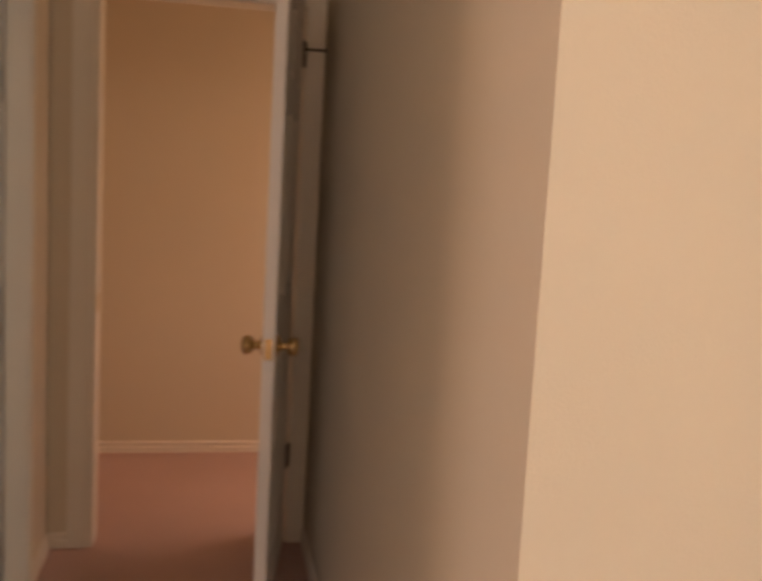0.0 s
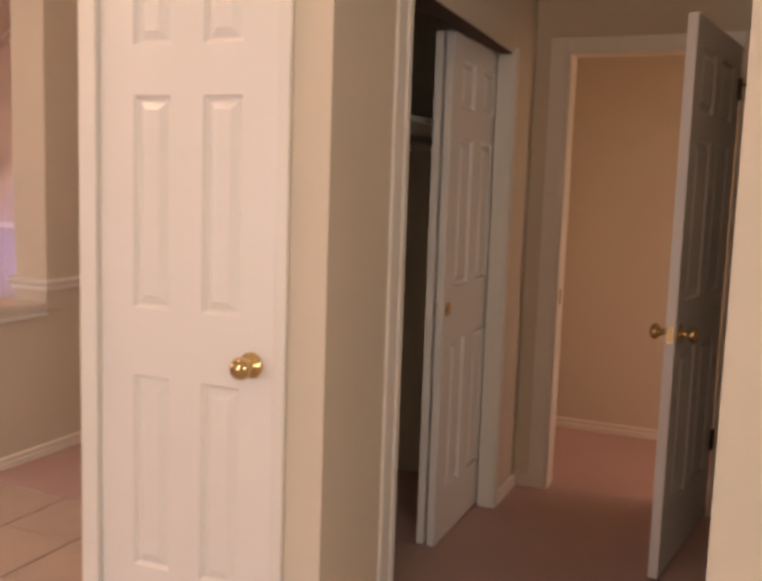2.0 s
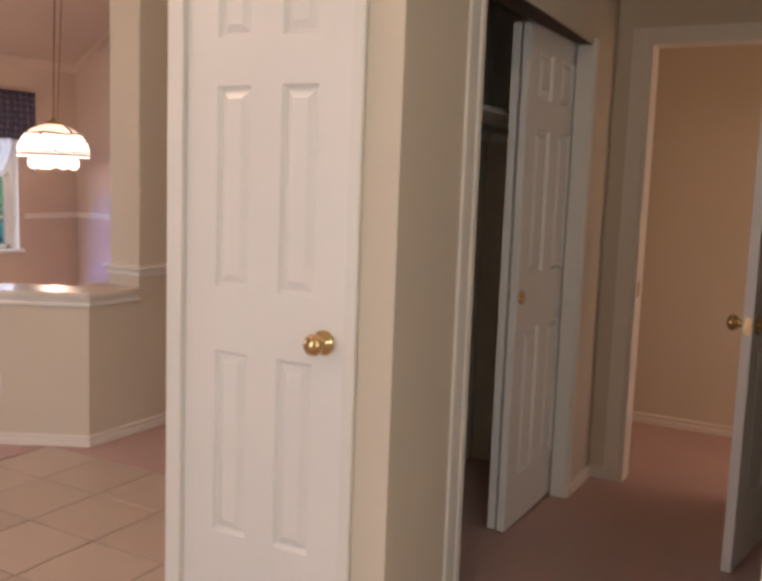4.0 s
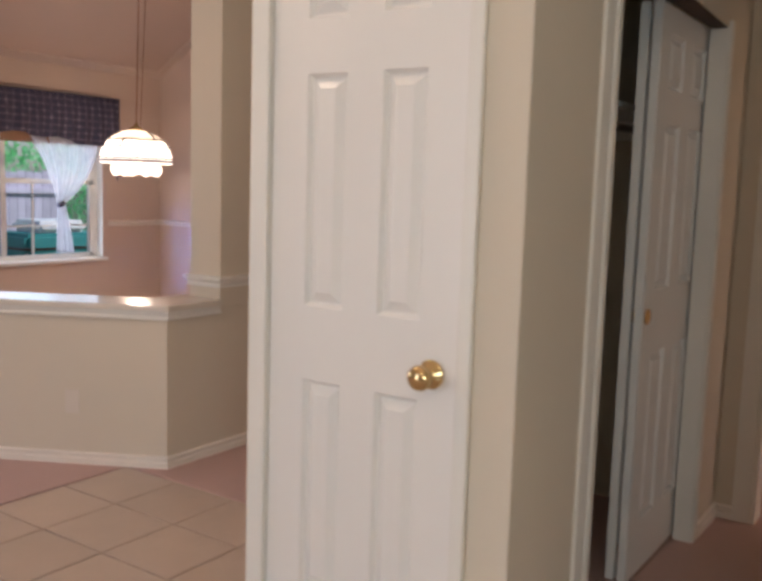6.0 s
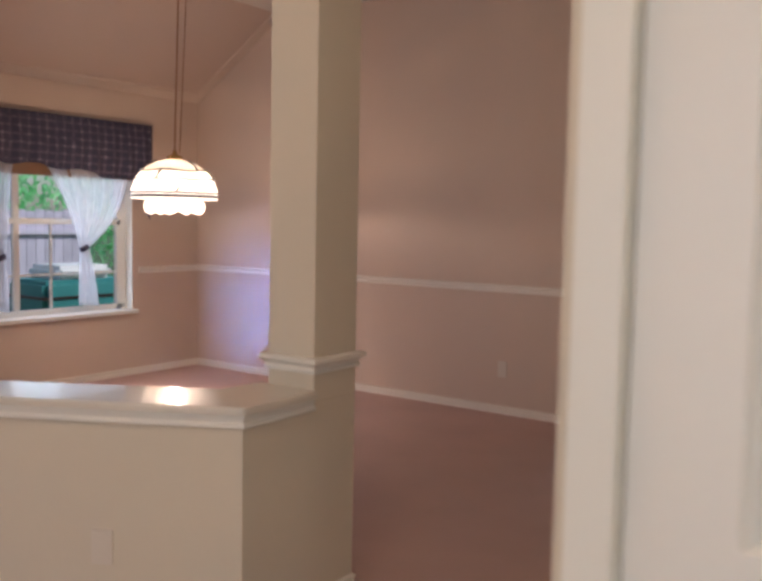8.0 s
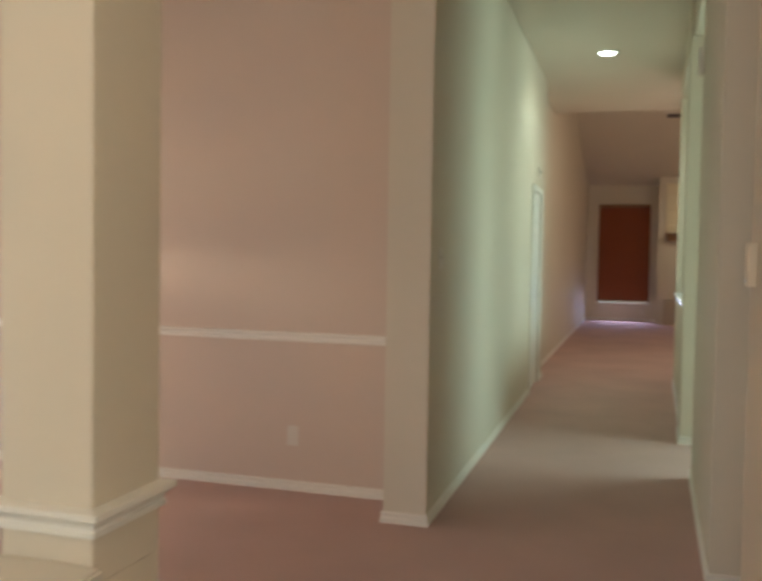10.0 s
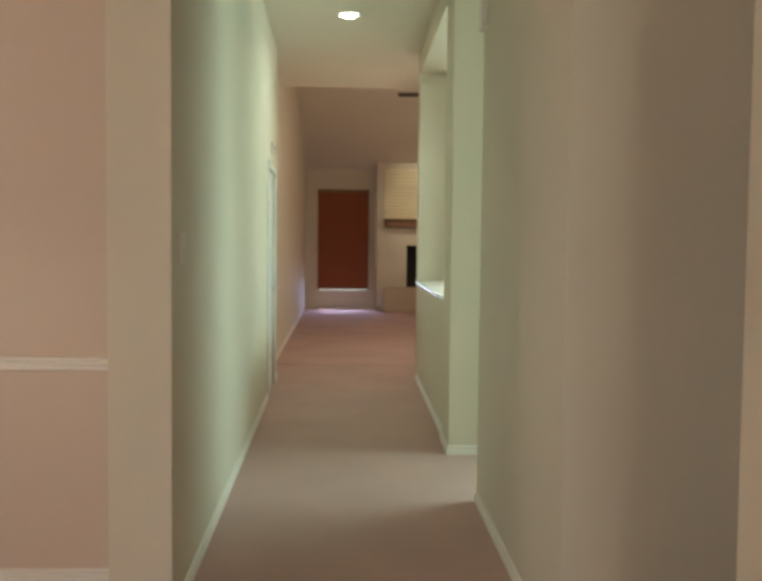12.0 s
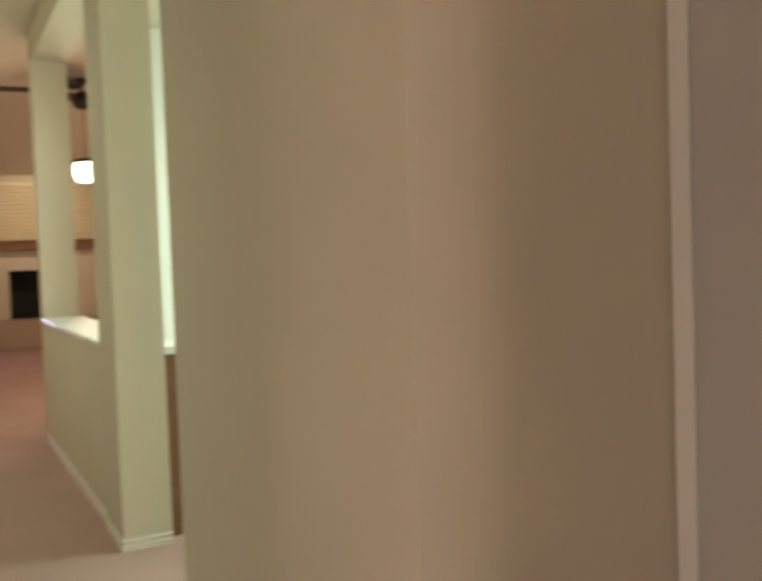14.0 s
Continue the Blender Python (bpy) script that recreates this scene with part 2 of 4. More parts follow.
# its face runs slightly out of square with the hall
bm = boxes((1.24, 1.35, 0.34, 0.70, 0, FOYER_H), (1.232, 1.295, 2.01, 2.38, 0, FOYER_H))
prism(bm, [(1.232, 0.70), (1.35, 0.70), (1.295, 2.01), (1.232, 2.01)], 1.976, FOYER_H)
tagged(part("wall_closet_side", bm, PAINT), PW, "wall", kind="structure")
wall("wall_closet_inner", "dim plain painted closet inner walls", (0.64, 0.72, 0.54, 2.38, 0, FOYER_H), (0.72, 1.24, 0.54, 0.62, 0, FOYER_H), (0.72, 1.24, 2.30, 2.38, 0, FOYER_H))
wall("wall_alcove", PW, (1.02, 1.06, 2.87, 3.645, 0, FOYER_H), (1.02, 1.12, 3.645, 4.13, 0, FOYER_H), (0.325, 1.12, 4.13, 4.24, 0, HALL_H))
wall("wall_hall_right", PW, (0.325, 0.46, 4.24, 6.02, 0, HALL_H))
# bedroom end of the corridor
BDY, JX0, JX1 = 2.38, 1.455, 2.178
wall("wall_bedroom", PW, (1.12, JX0, BDY, 2.49, 0, FOYER_H), (JX1, 3.7, BDY, 2.49, 0, FOYER_H), (JX0, JX1, BDY, 2.49, 2.035, FOYER_H))
wall("wall_corridor_right", PW, (2.25, 2.36, 0.22, BDY, 0, FOYER_H))
wall("wall_foyer_right", PW, (2.25, 4.0, 0.11, 0.22, 0, FOYER_H))
# opening at x 3.6 is unseen, added for the warm fill
wall("wall_bedroom_far", "warm beige painted bedroom wall", (1.06, 3.7, 3.53, 3.64, 0, FOYER_H), (1.06, 1.12, 2.49, 3.53, 0, FOYER_H), (3.6, 3.7, 2.49, 2.6, 0, FOYER_H), (3.6, 3.7, 3.45, 3.53, 0, FOYER_H), (3.6, 3.7, 2.6, 3.45, 0, 0.6), (3.6, 3.7, 2.6, 3.45, 2.1, FOYER_H))
# foyer and dining shell; out-of-view openings are added for the lamps
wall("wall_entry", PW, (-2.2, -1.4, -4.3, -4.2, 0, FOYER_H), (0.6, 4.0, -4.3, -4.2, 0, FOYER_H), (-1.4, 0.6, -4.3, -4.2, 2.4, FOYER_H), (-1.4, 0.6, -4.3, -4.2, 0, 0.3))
wall("wall_foyer_east", PW, (4.0, 4.1, -4.3, -3.8, 0, FOYER_H), (4.0, 4.1, -2.8, 0.22, 0, FOYER_H), (4.0, 4.1, -3.8, -2.8, 0, 0.7), (4.0, 4.1, -3.8, -2.8, 2.3, FOYER_H))
wall("wall_dining_front", PW, (-5.05, -4.45, -2.55, -2.45, 0, FOYER_H), (-3.35, -2.1, -2.55, -2.45, 0, FOYER_H), (-4.45, -3.35, -2.55, -2.45, 0, 0.5), (-4.45, -3.35, -2.55, -2.45, 2.0, FOYER_H), (-2.2, -2.1, -4.3, -2.55, 0, FOYER_H))
WX, WY0, WY1, WZ0, WZ1 = -5.05, 2.905, 4.16, 0.56, 2.02
wall("wall_dining_window", "pinkish beige painted dining room wall", (WX - 0.16, WX, -2.55, -1.75, 0, 2.383), (WX - 0.16, WX, -0.15, WY0, 0, 2.383), (WX - 0.16, WX, -1.75, -0.15, 0, 0.5), (WX - 0.16, WX, -1.75, -0.15, 2.15, 2.383), (WX - 0.16, WX, WY1, 4.89, 0, 2.383), (WX - 0.16, WX, WY0, WY1, 0, WZ0), (WX - 0.16, WX, WY0, WY1, WZ1, 2.383), material=ROSE)
wall("wall_dining_far", "pinkish beige painted dining room wall with chair rail", (WX - 0.16, -1.229, 4.885, 5.0, 0, HALL_H + 0.1), material=ROSE)
# hall, left side: a long wall that ends in a short return towards the dining room

def lx(y):
    """Face of the hall's left wall at y."""
    return HLX0 + (HLX1 - HLX0) * (y - 4.497) / (10.30 - 4.497)


HD0, HD1 = 9.05, 9.86
bm = bmesh.new()
prism(bm, [(-1.229, 4.497), (HLX0, 4.497), (lx(HD0), HD0), (-1.30, HD0), (-1.30, 5.0), (-1.229, 5.0)], 0, HALL_H)
prism(bm, [(-1.30, HD1), (lx(HD1), HD1), (lx(10.30), 10.30), (-1.30, 10.30)], 0, HALL_H)
prism(bm, [(-1.30, HD0), (lx(HD0), HD0), (lx(HD1), HD1), (-1.30, HD1)], 2.05, HALL_H)
tagged(part("wall_hall_left", bm, PAINT), PW, "wall", kind="structure")
# pass-through on the hall's right side
wall("wall_pass_through", "beige painted low wall with a tall pass-through opening", (0.285, 0.53, 7.06, 7.50, 0, HALL_H), (0.305, 0.585, 7.50, 10.25, 0, 0.985), (0.305, 0.585, 10.25, 10.42, 0, HALL_H), (0.305, 0.585, 7.50, 10.25, 3.10, HALL_H), (0.305, 0.46, 6.02, 7.06, 3.0, HALL_H))
wall("wall_kitchen", "white kitchen walls in daylight", (3.5, 3.6, 4.2, 5.7, 0, HALL_H), (3.5, 3.6, 9.5, 10.4, 0, HALL_H), (3.5, 3.6, 5.7, 9.5, 0, 0.6), (3.5, 3.6, 5.7, 9.5, 2.7, HALL_H), (0.46, 3.6, 4.25, 4.35, 0, HALL_H), (0.84, 3.6, 9.8, 9.9, 0, HALL_H), material=SILL)
# living room
LIVE = 12.40


RIDGE_Y, RIDGE_Z, EAVE_Z = 14.6, 4.27, 2.94


def vault(y):
    """Height of the living room's pitched ceiling at y."""
    if y < LIVE:
        return HALL_H
    if y < RIDGE_Y:
        return HALL_H + (RIDGE_Z - HALL_H) * (y - LIVE) / (RIDGE_Y - LIVE)
    return RIDGE_Z + (EAVE_Z - RIDGE_Z) * (y - RIDGE_Y) / (19.9 - RIDGE_Y)


bm = prism(bmesh.new(), [(-1.60, 10.301), (-1.245, 10.301), (-1.36, 19.9), (-1.60, 19.9)], 0, 4.6)
tagged(part("wall_living_left", bm, PAINT), PW, "wall", kind="structure")
LWX0, LWX1, LWZ0, LWZ1 = -1.10, -0.03, 0.40, 2.52
wall("wall_living_far", PW, (-1.6, LWX0, 19.9, 20.05, 0, 4.6), (LWX1, 5.0, 19.9, 20.05, 0, 4.6), (LWX0, LWX1, 19.9, 20.05, 0, LWZ0), (LWX0, LWX1, 19.9, 20.05, LWZ1, 4.6))
wall("wall_living_right", PW, (5.0, 5.1, 10.3, 20.0, 0, 4.6), (3.5, 5.1, 10.3, 10.42, 0, 4.6))
# unseen strips, added to block sun leaking between the ceiling heights
wall("wall_hall_header", PW, (-1.0, 4.1, 4.44, 4.50, FOYER_H + 0.10, HALL_H + 0.1), (-5.3, -1.0, 4.89, 5.0, FOYER_H, HALL_H + 0.1))
# ceilings
tagged(part("ceiling_foyer", boxes((-4.02, 4.1, -4.3, 4.50, FOYER_H, FOYER_H + 0.1), (-4.02, -1.0, 4.50, 5.0, FOYER_H, FOYER_H + 0.1)), CEIL), "flat off-white textured foyer ceiling", "ceiling", kind="structure")
bm = bmesh.new()
vs = [bm.verts.new(p) for p in ((-5.21, -2.6, 2.28), (-4.02, -2.6, FOYER_H + 0.02), (-4.02, 5.0, FOYER_H + 0.02), (-5.21, 5.0, 2.28))]
bm.faces.new(vs[::-1])
g = bmesh.ops.extrude_face_region(bm, geom=bm.faces[:])
bmesh.ops.translate(bm, vec=(0, 0, 0.1), verts=[v for v in g["geom"] if isinstance(v, bmesh.types.BMVert)])
bmesh.ops.recalc_face_normals(bm, faces=bm.faces)
tagged(part("ceiling_dining_slope", bm, ROSE), "sloped dining ceiling rising from the window wall", "ceiling", kind="structure")
bm = bmesh.new()
sx, sz = 1.19, FOYER_H + 0.02 - 2.28
for y0, y1, x0, x1, dz in ((4.79, 4.884, -5.046, -4.02, 0.014), (-2.4, 4.79, -5.046, -4.965, 0.014)):
    z0, z1 = 2.28 + (x0 + 5.21) / sx * sz, 2.28 + (x1 + 5.21) / sx * sz
    lo = [bm.verts.new(p) for p in ((x0, y0, z0 - dz), (x1, y0, z1 - dz), (x1, y1, z1 - dz), (x0, y1, z0 - dz))]
    hi = [bm.verts.new(p) for p in ((x0, y0, z0 + 0.01), (x1, y0, z1 + 0.01), (x1, y1, z1 + 0.01), (x0, y1, z0 + 0.01))]
    bm.faces.new(lo[::-1])
    bm.faces.new(hi)
    for i in range(4):
        bm.faces.new((lo[i], lo[(i + 1) % 4], hi[(i + 1) % 4], hi[i]))
tagged(part("trim", bm, mat("pale_rose_trim", (0.66, 0.54, 0.45), 0.6, vary=0.03)), "pale flat trim along the edge of the sloped ceiling", "trim", kind="structure")
tagged(part("ceiling_hall", boxes((-1.35, 5.1, 4.44, 12.398, HALL_H + 0.002, HALL_H + 0.1)), CEIL), "flat off-white hall ceiling", "ceiling", kind="structure")
bm = bmesh.new()
for y0, y1 in ((LIVE, RIDGE_Y), (RIDGE_Y, 20.0)):
    vs = [bm.verts.new((x, y, vault(y) + dz)) for dz in (0.0, 0.1) for y in (y0, y1) for x in (-1.6, 5.1)]
    for q in ((0, 2, 3, 1), (4, 5, 7, 6), (0, 1, 5, 4), (2, 6, 7, 3), (0, 4, 6, 2), (1, 3, 7, 5)):
        bm.faces.new([vs[k] for k in q])
tagged(part("ceiling_living", bm, CEIL), "pitched living room ceiling", "ceiling", kind="structure")


def skirting(label, *paths, profile=BASE, name="baseboard", material=BASEM):
    bm = bmesh.new()
    for p in paths:
        moulding(bm, p, profile)
    return tagged(part(name, bm, material), label, name, kind="structure")


# half wall with its ledge
HWA, HWB = Vector((-0.937, 1.318)), Vector((-2.22, 0.615))
d45 = (HWB - HWA).normalized()
n45 = Vector((d45.y, -d45.x))          # into the dining room
if n45.x > 0:
    n45 = -n45
T = 0.215
inner_corner = Vector((HWA.x - T, (HWA + n45 * T).y + (HWA.x - T - (HWA + n45 * T).x) / d45.x * d45.y))
west_out, west_in = Vector((-3.1, 0.615)), Vector((-3.1, 0.615 + T))
inner_end = Vector((HWB.x + 0.02, 0.615 + T))
plan = [HWA, Vector((HWA.x, 1.889)), Vector((HWA.x - 0.21, 1.889)), Vector((HWA.x - 0.21, 1.66)), inner_corner, inner_end, west_in, west_out, HWB]
halfwall = tagged(part("half_wall", prism(bmesh.new(), [tuple(p) for p in plan], 0, 0.735), PAINT), "beige painted half wall between foyer and dining room", "half wall", kind="structure")
cap = bmesh.new()
ov = 0.028
cplan = [(HWA.x + ov, HWA.y - 0.018), (HWA.x + ov, 1.655), (HWA.x - T - ov, 1.655), tuple(inner_corner + Vector((-ov, 0.012))), tuple(inner_end + Vector((-0.01, ov))), (-3.1, west_in.y + ov), (-3.1, west_out.y - ov), (HWB.x + 0.008, HWB.y - ov)]
prism(cap, cplan, 0.752, 0.778, bev=0.006)
part("ledge", cap, CAPM, halfwall, "glossy cream painted ledge board")
bm = moulding(bmesh.new(), [(-3.1, HWB.y), tuple(HWB), tuple(HWA), (HWA.x, 1.655)], [(0.0, 0.708), (0.012, 0.708), (0.016, 0.713), (0.014, 0.720), (0.006, 0.724), (0.007, 0.732), (0.009, 0.742), (0.011, 0.752), (0.0, 0.753)])
part("ledge_moulding", bm, TRIM, halfwall)


def column(name, x0, x1, y0, y1, z0, ztop):
    c = tagged(new(name), "square beige painted column with a moulded band on the half wall", "column", "columns on the half wall", "structure")
    part("shaft", boxes((x0, x1, y0, y1, z0, ztop), bev=0.004), PAINT, c)
    band = [(0.0, 0.832), (0.010, 0.833), (0.011, 0.845), (0.007, 0.850), (0.010, 0.858), (0.020, 0.866), (0.027, 0.872), (0.027, 0.884), (0.010, 0.888), (0.0, 0.889)]
    part("moulded_band", moulding(bmesh.new(), [(x0, y0), (x1, y0), (x1, y1), (x0, y1)], band, closed=True), TRIM, c, "cream moulded band")
    return c


column("column_1", -1.147, -0.936, 1.655, 1.890, 0.735, FOYER_H)
column("column_2", -2.16, -1.935, 0.80, 1.03, 0.752, FOYER_H)
skirting("low cream baseboard", [(-3.1, HWB.y), tuple(HWB), tuple(HWA), (HWA.x, 1.889), (HWA.x - 0.21, 1.889)])
skirting("low cream baseboard along the dining walls", [(WX, -2.4), (WX, 4.885), (-1.229, 4.885)])
skirting("low cream baseboard along the hall", [(-1.229, 4.885), (-1.229, 4.497), (HLX0, 4.497), (lx(HD0 - 0.06), HD0 - 0.06)], [(lx(HD1 + 0.06), HD1 + 0.06), (lx(10.30), 10.30), (-1.245, 10.30)])
skirting("low cream baseboard along the hall", [(0.325, 6.02), (0.325, 4.13), (1.02, 4.13)])
skirting("low cream baseboard", [(0.325, 2.87), (0.325, 0.98)], [(0.53, 7.06), (0.285, 7.06)])
skirting("low cream baseboard on the pass-through wall", [(0.53, 7.06), (0.285, 7.06), (0.285, 7.50)][::-1], [(0.305, 10.25), (0.305, 7.50)])
skirting("low cream baseboard in the living room", [(-1.245, 10.31), (-1.36, 19.9), (0.13, 19.9)])
skirting("low cream baseboard in the bedroom", [(1.12, 3.53), (3.6, 3.53)])
skirting("low cream baseboard in the corridor", [(1.295, 2.06), (1.295, 2.38), (1.37, 2.38)], [(2.25, 2.38), (2.25, 0.11), (4.0, 0.11)])
skirting("cream moulded chair rail around the dining room", [(WX, -2.4), (WX, 2.84)], [(WX, 4.22), (WX, 4.885), (-1.229, 4.885)], profile=RAIL, name="chair_rail")

# ---- doors ----


def casing(bm_list, parent):
    for b in bm_list:
        part("casing", boxes(b, bev=0.004), TRIM, parent)


def panel_leaf(w, h, th, zs, xs, depth=0.013):
    """A six-panel leaf: x 0..w, y 0 (front) .. th, z 0..h; panels sunk on both faces with a raised field."""
    bm = bmesh.new()
    xc = [0.0] + [v for p in xs for v in p] + [w]
    zc = [0.0] + [v for p in zs for v in p] + [h]
    for side in (0, 1):
        def V(x, z, d):
            return bm.verts.new((x, d if side == 0 else th - d, z))
        for i in range(len(xc) - 1):
            for j in range(len(zc) - 1):
                a, b, c, e = xc[i], xc[i + 1], zc[j], zc[j + 1]
                if i % 2 == 1 and j % 2 == 1:
                    rings = []
                    for ins, dp in ((0, 0), (0.009, depth), (0.013, depth), (0.036, 0.001)):
                        k = min(ins, (b - a) * 0.45)
                        rings.append([V(a + k, c + k, dp), V(b - k, c + k, dp), V(b - k, e - k, dp), V(a + k, e - k, dp)])
                    for r, s in zip(rings, rings[1:]):
                        for q in range(4):
                            bm.faces.new((r[q], r[(q + 1) % 4], s[(q + 1) % 4], s[q]))
                    bm.faces.new(rings[-1])
                else:
                    bm.faces.new((V(a, c, 0), V(b, c, 0), V(b, e, 0), V(a, e, 0)))
    for a, b in (((0, 0), (w, 0)), ((w, 0), (w, h)), ((w, h), (0, h)), ((0, h), (0, 0))):
        bm.faces.new([bm.verts.new(p) for p in ((a[0], 0, a[1]), (b[0], 0, b[1]), (b[0], th, b[1]), (a[0], th, a[1]))])
    bmesh.ops.remove_doubles(bm, verts=bm.verts, dist=1e-5)
    bmesh.ops.recalc_face_normals(bm, faces=bm.faces)
    return bm


KNOB = [(0.0, 0.0), (0.033, 0.0), (0.034, 0.004), (0.030, 0.009), (0.016, 0.012), (0.012, 0.018), (0.012, 0.030), (0.020, 0.034), (0.027, 0.042), (0.029, 0.052), (0.026, 0.061), (0.017, 0.067), (0.0, 0.069)]
ZS = [(0.335, 0.873), (1.055, 1.612), (1.738, 1.93)]


def knob(parent, m):
    k = part("knob", lathe(bmesh.new(), KNOB, 28), BRASS, parent, "polished brass door knob", smooth=True)
    k.matrix_basis = m
    return k


# linen closet door
d1 = thing("door_1", "closed white six-panel closet door with a brass knob", "door", "structure")
leaf = part("leaf", panel_leaf(LEAF_X1 - LEAF_X0, 2.02, 0.035, ZS, [(0.108, 0.225), (0.325, 0.443)]), DOORW, d1, "white enamelled six-panel leaf")
leaf.matrix_basis = pose(LEAF_X0, DOOR_Y + 0.002, 0.008)
knob(leaf, pose(0.480, 0.0, 0.938, 90, 0, 0))
casing([(0.603, 0.657, DOOR_Y - 0.014, DOOR_Y, 0, 2.09), (1.212, 1.246, DOOR_Y - 0.014, DOOR_Y, 0, 2.09), (0.657, 1.212, DOOR_Y - 0.014, DOOR_Y, 2.035, 2.09)], d1)
part("jamb", boxes((0.655, 0.660, DOOR_Y, 0.34, 0, 2.035), (1.209, 1.214, DOOR_Y, 0.34, 0, 2.035)), TRIM, d1)

# bedroom door, standing open into the corridor
d2 = thing("door_2", "open white six-panel bedroom door with brass knobs", "door", "structure")
W2 = 0.803
leaf = part("leaf", panel_leaf(W2, 2.02, 0.035, [(0.24, 0.83), (1.02, 1.60), (1.70, 1.92)], [(0.105, 0.335), (0.435, 0.665)]), DOORW, d2, "white enamelled six-panel leaf")
ang = math.degrees(math.atan2(2.366 - 1.585, 2.168 - 2.047))
leaf.matrix_basis = pose(2.047, 1.585, 0.010, 0, 0, ang)
knob(leaf, pose(0.062, 0.0, 0.905, 90, 0, 0))
knob(leaf, pose(0.062, 0.035, 0.905, -90, 0, 0))
part("latch_plate", boxes((-0.001, 0.001, 0.006, 0.029, 0.875, 0.935)), BRASS, leaf, "brass latch plate")
for z in (0.30, 1.80):
    hb = boxes((W2 - 0.052, W2 - 0.022, -0.004, 0.000, z, z + 0.09))
    tube(hb, (W2 - 0.020, -0.006, z), (W2 - 0.020, -0.006, z + 0.09), 0.007)
    part("hinge", hb, DARKMETAL, leaf, "dark brass hinge")
stop = bmesh.new()
tube(stop, (W2 - 0.01, -0.01, 1.865), (W2 - 0.01, -0.075, 1.865), 0.005)
tube(stop, (W2 - 0.01, -0.075, 1.865), (W2 - 0.01, -0.085, 1.865), 0.010)
part("door_stop", stop, DARKMETAL, leaf, "dark hinge-pin door stop")
cy = BDY
casing([(JX0 - 0.088, JX0 - 0.012, cy - 0.016, cy, 0, 2.095), (JX1 + 0.004, JX1 + 0.069, cy - 0.016, cy, 0, 2.095), (JX0 - 0.012, JX1 + 0.004, cy - 0.016, cy, 2.022, 2.095)], d2)
part("jamb", boxes((JX0 - 0.0118, JX0 + 0.004, cy - 0.010, 2.494, 0, 2.0345), (JX1 - 0.004, JX1 + 0.0038, cy - 0.010, 2.494, 0, 2.0345), (JX0 + 0.004, JX1 - 0.004, cy - 0.010, 2.494, 2.0218, 2.0345)), TRIM, d2)
part("strike_plate", boxes((JX0 + 0.003, JX0 + 0.006, cy + 0.025, cy + 0.055, 0.885, 0.955)), BRASS, d2, "brass strike plate")

# sliding closet doors
sl = thing("sliding_closet_door", "pair of white six-panel sliding closet doors pushed open", "closet door")
for x, y0, w in ((1.190, 1.462, 0.60), (1.145, 1.470, 0.60)):
    f = part("door_panel", panel_leaf(w, 1.968, 0.030, [(0.20, 0.80), (1.02, 1.585), (1.70, 1.88)], [(0.11, 0.275), (0.385, 0.545)]), DOORW, sl)
    f.matrix_basis = pose(x + 0.030, y0, 0.012, 0, 0, 90)
    cup = part("finger_pull", lathe(bmesh.new(), [(0.0, 0.001), (0.012, 0.001), (0.019, 0.005), (0.025, 0.006), (0.027, 0.003), (0.027, 0.0)], 24), BRASS, f, "round brass finger pull", smooth=True)
    cup.matrix_basis = pose(0.045, 0.0, 0.935, 90, 0, 0)
# dark strip under the header; the soffit's shade is put into its colour
part("track", prism(bmesh.new(), [(1.236, 0.708), (1.341, 0.708), (1.288, 2.003), (1.236, 2.003)], 1.9725, 1.9757), mat("soffit_shade_dark", (0.06, 0.040, 0.030), 0.8), sl, "dark strip that stands for shade under the header")
part("casing", boxes((1.35, 1.360, 0.600, 0.664, 0, 2.00), (1.35, 1.365, 0.667, 0.694, 0, 2.00), bev=0.003), TRIM, sl)
part("casing", boxes((1.295, 1.307, 2.01, 2.055, 0, 2.00), bev=0.003), TRIM, sl)
part("jamb", boxes((1.24, 1.352, 0.700, 0.706, 0, 1.976)), TRIM, sl)
part("jamb", boxes((1.228, 1.297, 2.004, 2.010, 0, 1.976)), TRIM, sl)
sh = thing("closet_shelf", "wooden closet shelf with a hanging rod in the dark closet", "shelf")
part("board", boxes((0.72, 1.04, 0.62, 2.30, 1.66, 1.68)), TRIM, sh)
part("cleat", boxes((0.72, 0.74, 0.62, 2.30, 1.58, 1.66)), TRIM, sh)
part("cleat", boxes((0.74, 1.10, 2.28, 2.30, 1.58, 1.66)), TRIM, sh)
part("rod", tube(bmesh.new(), (1.0, 0.62, 1.60), (1.0, 2.28, 1.60), 0.016, 14), STEEL, sh, "round metal hanging rod", smooth=True)

# hall door, closed, near the living room
d3 = thing("door_3", "closed pale painted hall door with a lever handle", "door", "structure")
hw = math.hypot(HD1 - HD0, lx(HD1) - lx(HD0))
leaf = part("leaf", panel_leaf(hw - 0.02, 2.03, 0.035, [(0.24, 0.83), (1.02, 1.60), (1.70, 1.92)], [(0.12, 0.35), (0.45, 0.68)]), DOORW, d3)
leaf.matrix_basis = pose(lx(HD0) - 0.012, HD0 + 0.01, 0.01, 0, 0, 90 + math.degrees(math.atan2(lx(HD0) - lx(HD1), HD1 - HD0)))
hb = lathe(bmesh.new(), [(0, 0), (0.027, 0), (0.027, 0.008), (0.011, 0.012), (0.011, 0.05), (0, 0.05)], 20, pose(hw - 0.09, 0, 0.95, 90, 0, 0))
